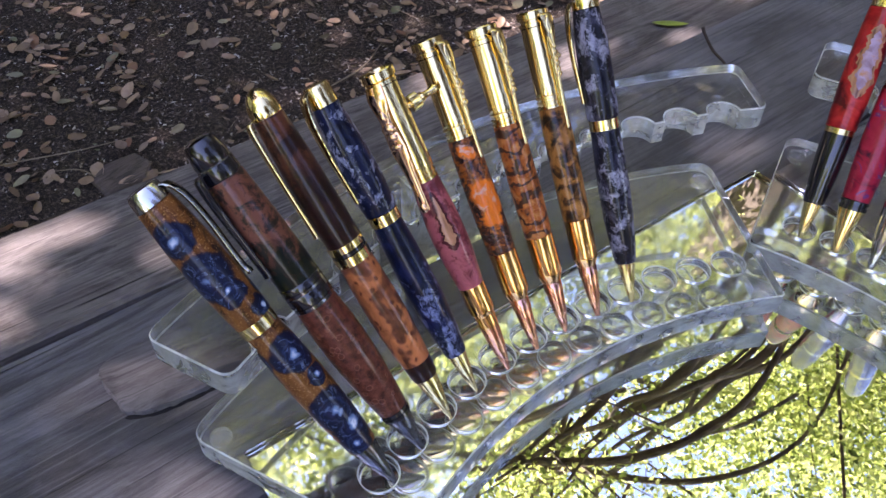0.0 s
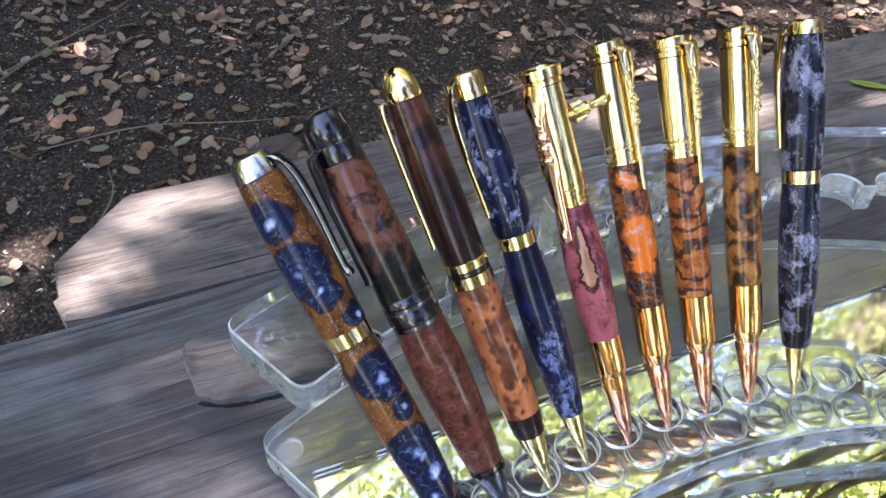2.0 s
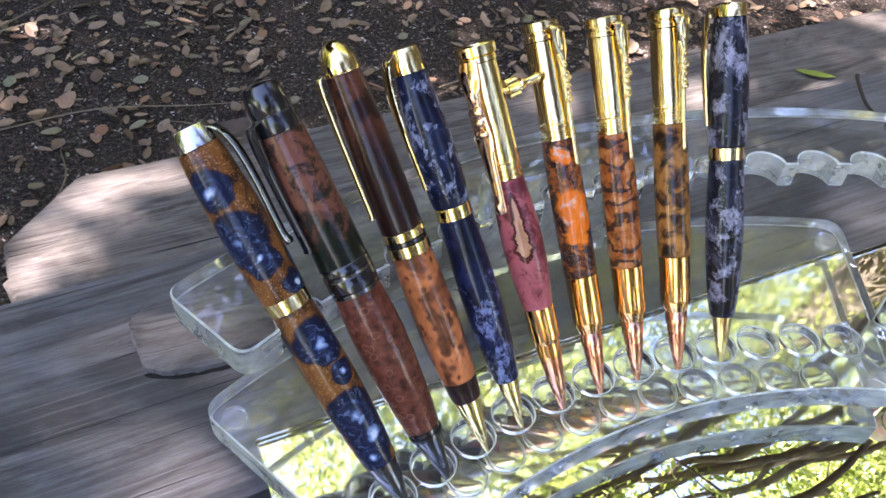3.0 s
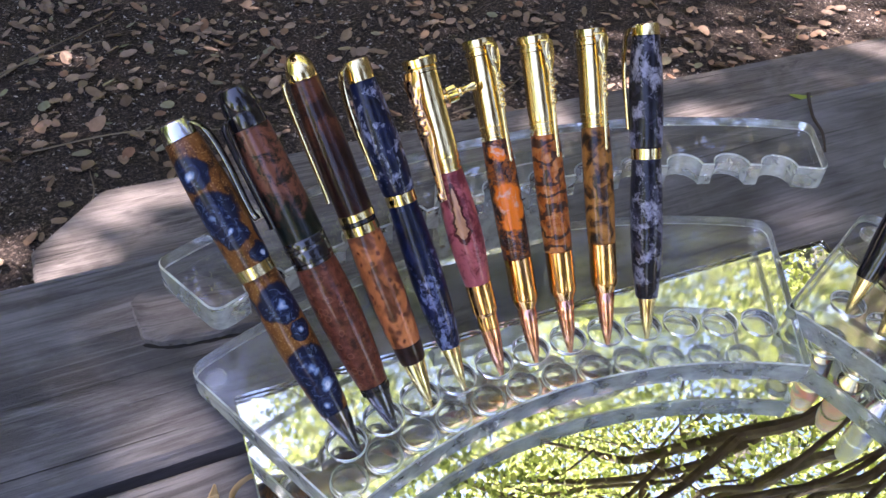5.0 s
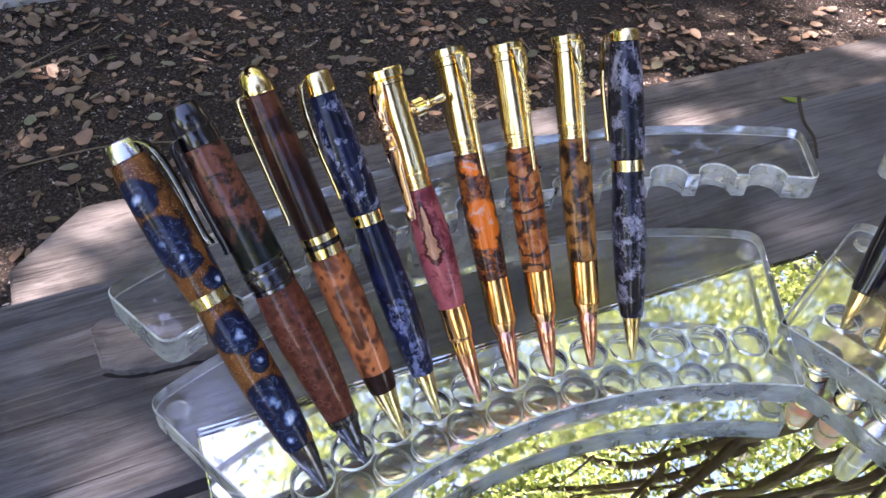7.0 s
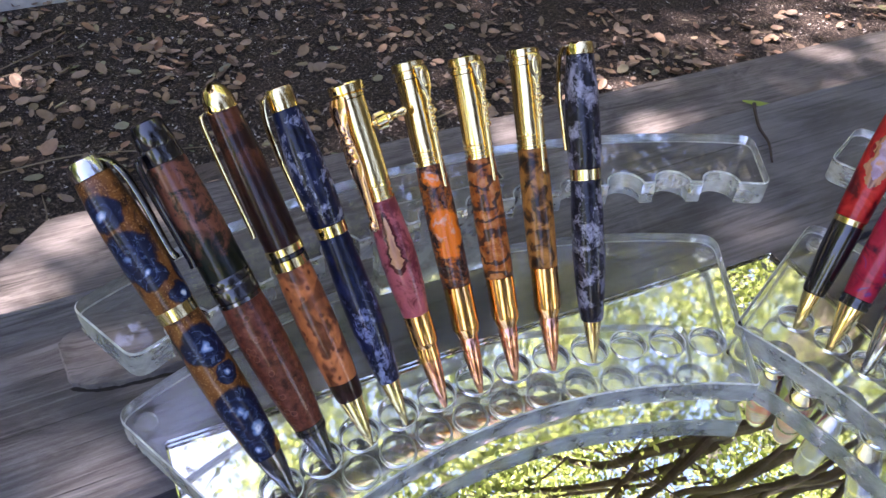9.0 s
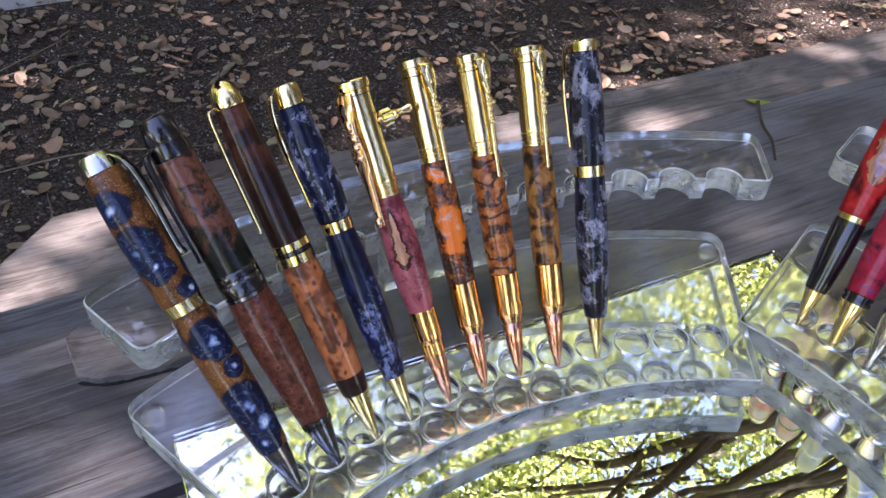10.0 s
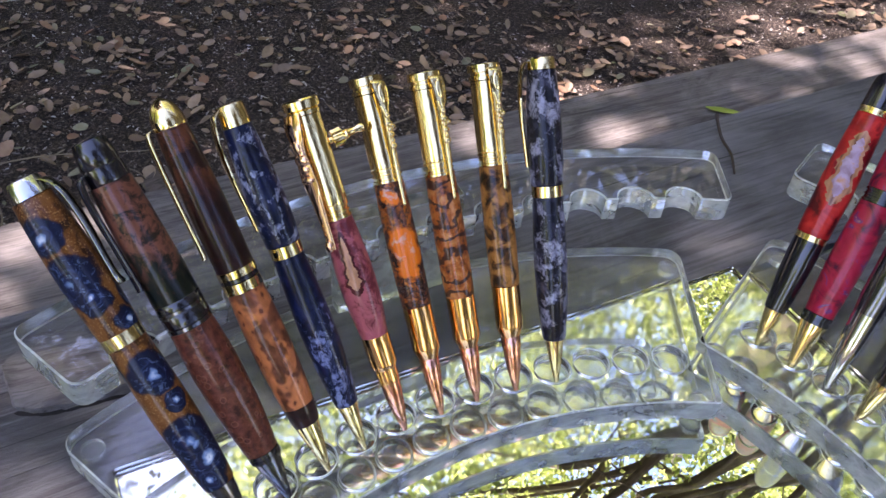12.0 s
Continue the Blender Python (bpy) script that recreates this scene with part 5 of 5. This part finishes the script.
def big_tree():
    tree = thing("oak_tree", pose(0, 0, 0), "spreading oak tree with long low limbs over the table", "tree", "trees round the table")
    root = (4.05, 1.85)
    trunk = smooth_line([(*root, GROUND_Z - 0.1, 0.42), (root[0] - 0.05, root[1], 0.2, 0.30), (root[0] - 0.15, root[1] - 0.1, 1.4, 0.26), (root[0] - 0.4, root[1] - 0.18, 2.4, 0.20), (root[0] - 0.5, root[1] + 0.1, 3.6, 0.15), (root[0] - 0.7, root[1] + 0.3, 5.0, 0.06)], 5)
    part("trunk", tube(bmesh.new(), trunk, 14), BARK, tree)
    fork = (3.60, 1.64, 2.15)
    limbs = [
        [(*fork, 0.06), (2.91, 1.33, 2.45, 0.036), (2.29, 1.16, 2.6, 0.036), (2.02, 1.27, 2.8, 0.030), (1.80, 1.40, 3, 0.024), (1.60, 1.47, 3.1, 0.018), (1.48, 1.72, 3.3, 0.010), (1.20, 2.06, 3.5, 0.004)],
        [(*fork, 0.07), (2.95, 1.08, 2.4, 0.040), (2.34, 0.97, 2.6, 0.038), (2.20, 1.05, 2.8, 0.036), (2.08, 1.11, 3, 0.032), (1.89, 1.19, 3.25, 0.024), (1.42, 1.28, 3.7, 0.010)],
        [(3.03, 1.12, 2.42, 0.028), (2.61, 0.90, 2.6, 0.024), (2.12, 0.76, 2.8, 0.021), (1.65, 0.91, 3, 0.018), (1.21, 1.35, 3.2, 0.018), (0.84, 1.83, 3.4, 0.008)],
        [(2.88, 0.99, 2.5, 0.036), (2.38, 0.86, 2.7, 0.040), (2.25, 0.97, 2.9, 0.034), (2.12, 1.06, 3.1, 0.019), (1.87, 1.30, 3.4, 0.010)],
        [(2.65, 1.86, 3.5, 0.016), (2.27, 1.72, 3.4, 0.014), (1.86, 1.49, 3.3, 0.018), (1.59, 1.31, 3.2, 0.014), (1.23, 0.99, 3.2, 0.006)],
        [(2.13, 1.25, 2.85, 0.024), (1.90, 1.29, 3, 0.018), (1.66, 1.36, 3.1, 0.016), (1.43, 1.47, 3.2, 0.014), (1.16, 1.64, 3.3, 0.010), (0.99, 1.84, 3.4, 0.006)],
        [(2.02, 1.27, 2.8, 0.024), (1.82, 1.22, 2.9, 0.019), (1.57, 1.19, 3, 0.014), (1.13, 1.26, 3.2, 0.006)],
        [(1.89, 1.30, 2.9, 0.013), (2.03, 1.28, 3.1, 0.014), (2.24, 1.25, 3.3, 0.012), (2.52, 1.43, 3.7, 0.005)],
        [(3.16, 1.01, 2.6, 0.019), (3.05, 0.84, 3, 0.016), (2.32, 0.27, 3, 0.014), (1.78, -0.21, 3.1, 0.006)],
        [(*fork, 0.09), (3.15, 2.28, 2.8, 0.048), (2.54, 2.81, 3.3, 0.032), (1.69, 3.13, 3.8, 0.016), (0.75, 3.06, 4.2, 0.006)],
        [(3.64, 1.70, 3.2, 0.064), (2.59, 1.75, 3.9, 0.040), (1.33, 1.39, 4.3, 0.024), (0.01, 1.13, 4.5, 0.012), (-1.35, 0.87, 4.6, 0.005)]]
    bend = random.Random(9)
    for k in (1, 3, 4, 5, 6, 1, 5, 0, 1, 2, 3, 6, 0, 5):
        dx, dy, bend_size = bend.uniform(-0.25, 0.25), bend.uniform(-0.3, 0.3), bend.uniform(0.35, 0.8)
        limbs.append([(x + dx + bend.uniform(-0.05, 0.05), y + dy + bend.uniform(-0.05, 0.05), z + 0.12, r * bend_size) for x, y, z, r in limbs[k][1:]])
    for rows in limbs:
        rows = [(x, y, z, r * (1.15 if x < 2.05 else 0.85 if x < 2.3 else 0.55)) for x, y, z, r in rows]
        part("limb", tube(bmesh.new(), smooth_line(rows, 6), 9), BARK, tree)
    # twigs between the limbs
    bm = bmesh.new()
    tw = random.Random(3)
    for k in range(170):
        x, y, z = tw.uniform(-0.4, 3.6), tw.uniform(0.4, 3.4), tw.uniform(2.7, 4.4)
        a, ln = tw.uniform(0, 6.28), tw.uniform(0.25, 0.7)
        rows = [(x, y, z, tw.uniform(0.004, 0.010))]
        for s in range(3):
            a += tw.uniform(-0.5, 0.5)
            x, y, z = x + ln * math.cos(a) / 2, y + ln * math.sin(a) / 2, z + tw.uniform(-0.05, 0.16)
            rows.append((x, y, z, rows[0][3] * (0.7 - 0.25 * s)))
        tube(bm, smooth_line(rows, 2), 5)
    tagged(part("twigs", bm, BARK, tree), kind="stuff")
    # clumps of leaves, thinner where the limbs show
    cl = []
    while len(cl) < 740:
        x, y, z = rng.uniform(-0.2, 4.8), rng.uniform(-0.3, 4.4), rng.uniform(2.8, 4.6)
        if z < (0.90 if x < 0.9 * y else 0.76) * math.hypot(x, y):
            continue
        if x < 0.02 * y:
            continue
        dens = 0.45 + 1.3 * noise.noise((x * 1.5, y * 1.5, z * 1.2))
        if rng.uniform() < dens:
            cl.append((x, y, z))
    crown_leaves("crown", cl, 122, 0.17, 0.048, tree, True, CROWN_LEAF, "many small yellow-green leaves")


# Out-of-view oak added to keep sun and sky light off the table.
def shade_tree():
    tree = thing("evergreen_oak", pose(0, 0, 0), "dense dark green oak added out of view to shade the table", "tree", "trees round the table")
    part("trunk", tube(bmesh.new(), smooth_line([(-4.6, 0.6, GROUND_Z - 0.1, 0.4), (-4.5, 0.6, 0.8, 0.3), (-4.2, 0.7, 2.2, 0.24), (-3.6, 0.8, 3.6, 0.16), (-3.0, 0.8, 5.2, 0.06)], 5), 12), BARK, tree)
    for rows in ([(-4.2, 0.7, 2.2, 0.15), (-3.1, 2.2, 3.2, 0.1), (-1.8, 3.0, 3.9, 0.06), (-0.6, 3.5, 4.4, 0.02)], [(-3.9, 0.8, 3.0, 0.1), (-2.4, 0.6, 3.7, 0.07), (-0.8, 0.2, 4.2, 0.03)]):
        part("limb", tube(bmesh.new(), smooth_line(rows, 5), 8), BARK, tree)
    cl = [(rng.uniform(-4.6, -0.35), rng.uniform(-0.6, 5.6), rng.uniform(2.9, 4.7)) for k in range(900)]
    cl = [c for c in cl if 0.1 < c[1] and c[0] < (-0.9 if c[1] < 1.3 else -1.5) and (c[1] > 1.6 or c[0] > -3.4)]
    # Added clumps: dim the sky from the right, shade the far soil.
    cl += [(rng.uniform(1.0, 5.0), rng.uniform(-4.5, -0.8), rng.uniform(1.4, 5.0)) for k in range(130)]
    cl += [(rng.uniform(-1.6, 1.4), rng.uniform(4.8, 7.0), rng.uniform(3.4, 4.8)) for k in range(260)]
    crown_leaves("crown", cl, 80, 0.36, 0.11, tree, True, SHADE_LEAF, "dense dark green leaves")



# No such shrub is seen; added to darken reflections in pens and gold.
def shrub(m):
    bush = thing("shrub", m, "unseen dark green shrub added to darken reflections in the pens", "shrub", "trees round the table")
    h = random.Random(12)
    for k in range(5):
        a = k * 1.26
        part("stem", tube(bmesh.new(), smooth_line([(0.05 * math.cos(a), 0.05 * math.sin(a), -0.05, 0.03), (0.2 * math.cos(a), 0.2 * math.sin(a), 1.2, 0.02), (0.5 * math.cos(a), 0.4 * math.sin(a), 2.8, 0.006)], 4), 7), BARK, bush)
    cl = [(h.gauss(0.15, 0.45), h.gauss(0, 0.3), h.uniform(0.4, 3.5)) for k in range(120)]
    crown_leaves("crown", cl, 90, 0.2, 0.09, bush, False, SHADE_LEAF, "dense dark green leaves")


big_tree()
shade_tree()
shrub(pose(-0.1, -2.6, GROUND_Z))


# Unseen tall oak, added on the sun's path to shade the soil.
def tall_tree():
    tree = thing("tall_oak_tree", pose(0, 0, 0), "tall dark green oak added out of view to shade the soil", "tree", "trees round the table")
    part("trunk", tube(bmesh.new(), smooth_line([(-3.4, 7.4, GROUND_Z - 0.1, 0.34), (-3.3, 7.3, 2.0, 0.24), (-3.1, 6.9, 5.0, 0.18), (-3.0, 6.5, 9.2, 0.04)], 5), 12), BARK, tree)
    for x, y in ((-4.2, 5.6), (-1.8, 5.4), (-2.2, 7.6), (-4.4, 7.2)):
        part("limb", tube(bmesh.new(), smooth_line([(-3.1, 6.9, 5.4, 0.1), ((x - 3.1) / 2, (y + 6.9) / 2, 7.4, 0.06), (x, y, 8.6, 0.015)], 4), 8), BARK, tree)
    cl = [(rng.uniform(-4.6, -1.3), rng.uniform(4.6, 8.2), rng.uniform(7.9, 9.3)) for k in range(330)]
    crown_leaves("crown", cl, 80, 0.36, 0.12, tree, True, SHADE_LEAF, "dense dark green leaves")


tall_tree()


# Unseen oaks added all round to block sky and tone the reflections.
def far_tree(m, seed, height, mat, words):
    tree = thing("oak_tree", m, "leafy " + words + " oak tree added out of view", "tree", "trees round the table")
    h = random.Random(seed)
    part("trunk", tube(bmesh.new(), smooth_line([(0, 0, -0.1, 0.3), (0.05, 0, 1.2, 0.22), (-0.1, 0.1, 3.0, 0.16), (0.1, 0, height * 0.8, 0.05)], 4), 10), BARK, tree)
    for k in range(6):
        a = k * 1.05 + h.uniform(-0.3, 0.3)
        z = 1.6 + 0.5 * k
        part("limb", tube(bmesh.new(), smooth_line([(0, 0, z, 0.09), (0.9 * math.cos(a), 0.9 * math.sin(a), z + 0.6, 0.06), (2.1 * math.cos(a + 0.2), 2.1 * math.sin(a + 0.2), z + 1.0, 0.02)], 4), 7), BARK, tree)
    cl = [(h.gauss(0, 1.9), h.gauss(0, 1.9), h.uniform(0.6, height)) for k in range(300)]
    crown_leaves("crown", cl, 70, 0.5, 0.30, tree, False, mat, "many " + words + " leaves")
    return tree


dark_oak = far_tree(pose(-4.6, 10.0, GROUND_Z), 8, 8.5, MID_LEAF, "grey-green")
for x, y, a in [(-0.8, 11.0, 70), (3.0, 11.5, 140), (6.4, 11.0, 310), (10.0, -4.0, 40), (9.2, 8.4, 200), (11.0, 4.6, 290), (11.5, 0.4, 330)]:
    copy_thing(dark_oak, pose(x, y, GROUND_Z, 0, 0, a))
# Bright copies put sunlit foliage into the pens' left-hand reflections.
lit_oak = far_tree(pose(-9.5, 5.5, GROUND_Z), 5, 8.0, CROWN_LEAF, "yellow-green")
for x, y, a in [(-10.0, 0.0, 260), (-16.0, -14.0, 300), (-5.0, -21.0, 160), (7.0, -22.0, 30), (17.0, -14.0, 110)]:
    copy_thing(lit_oak, pose(x, y, GROUND_Z, 0, 0, a))
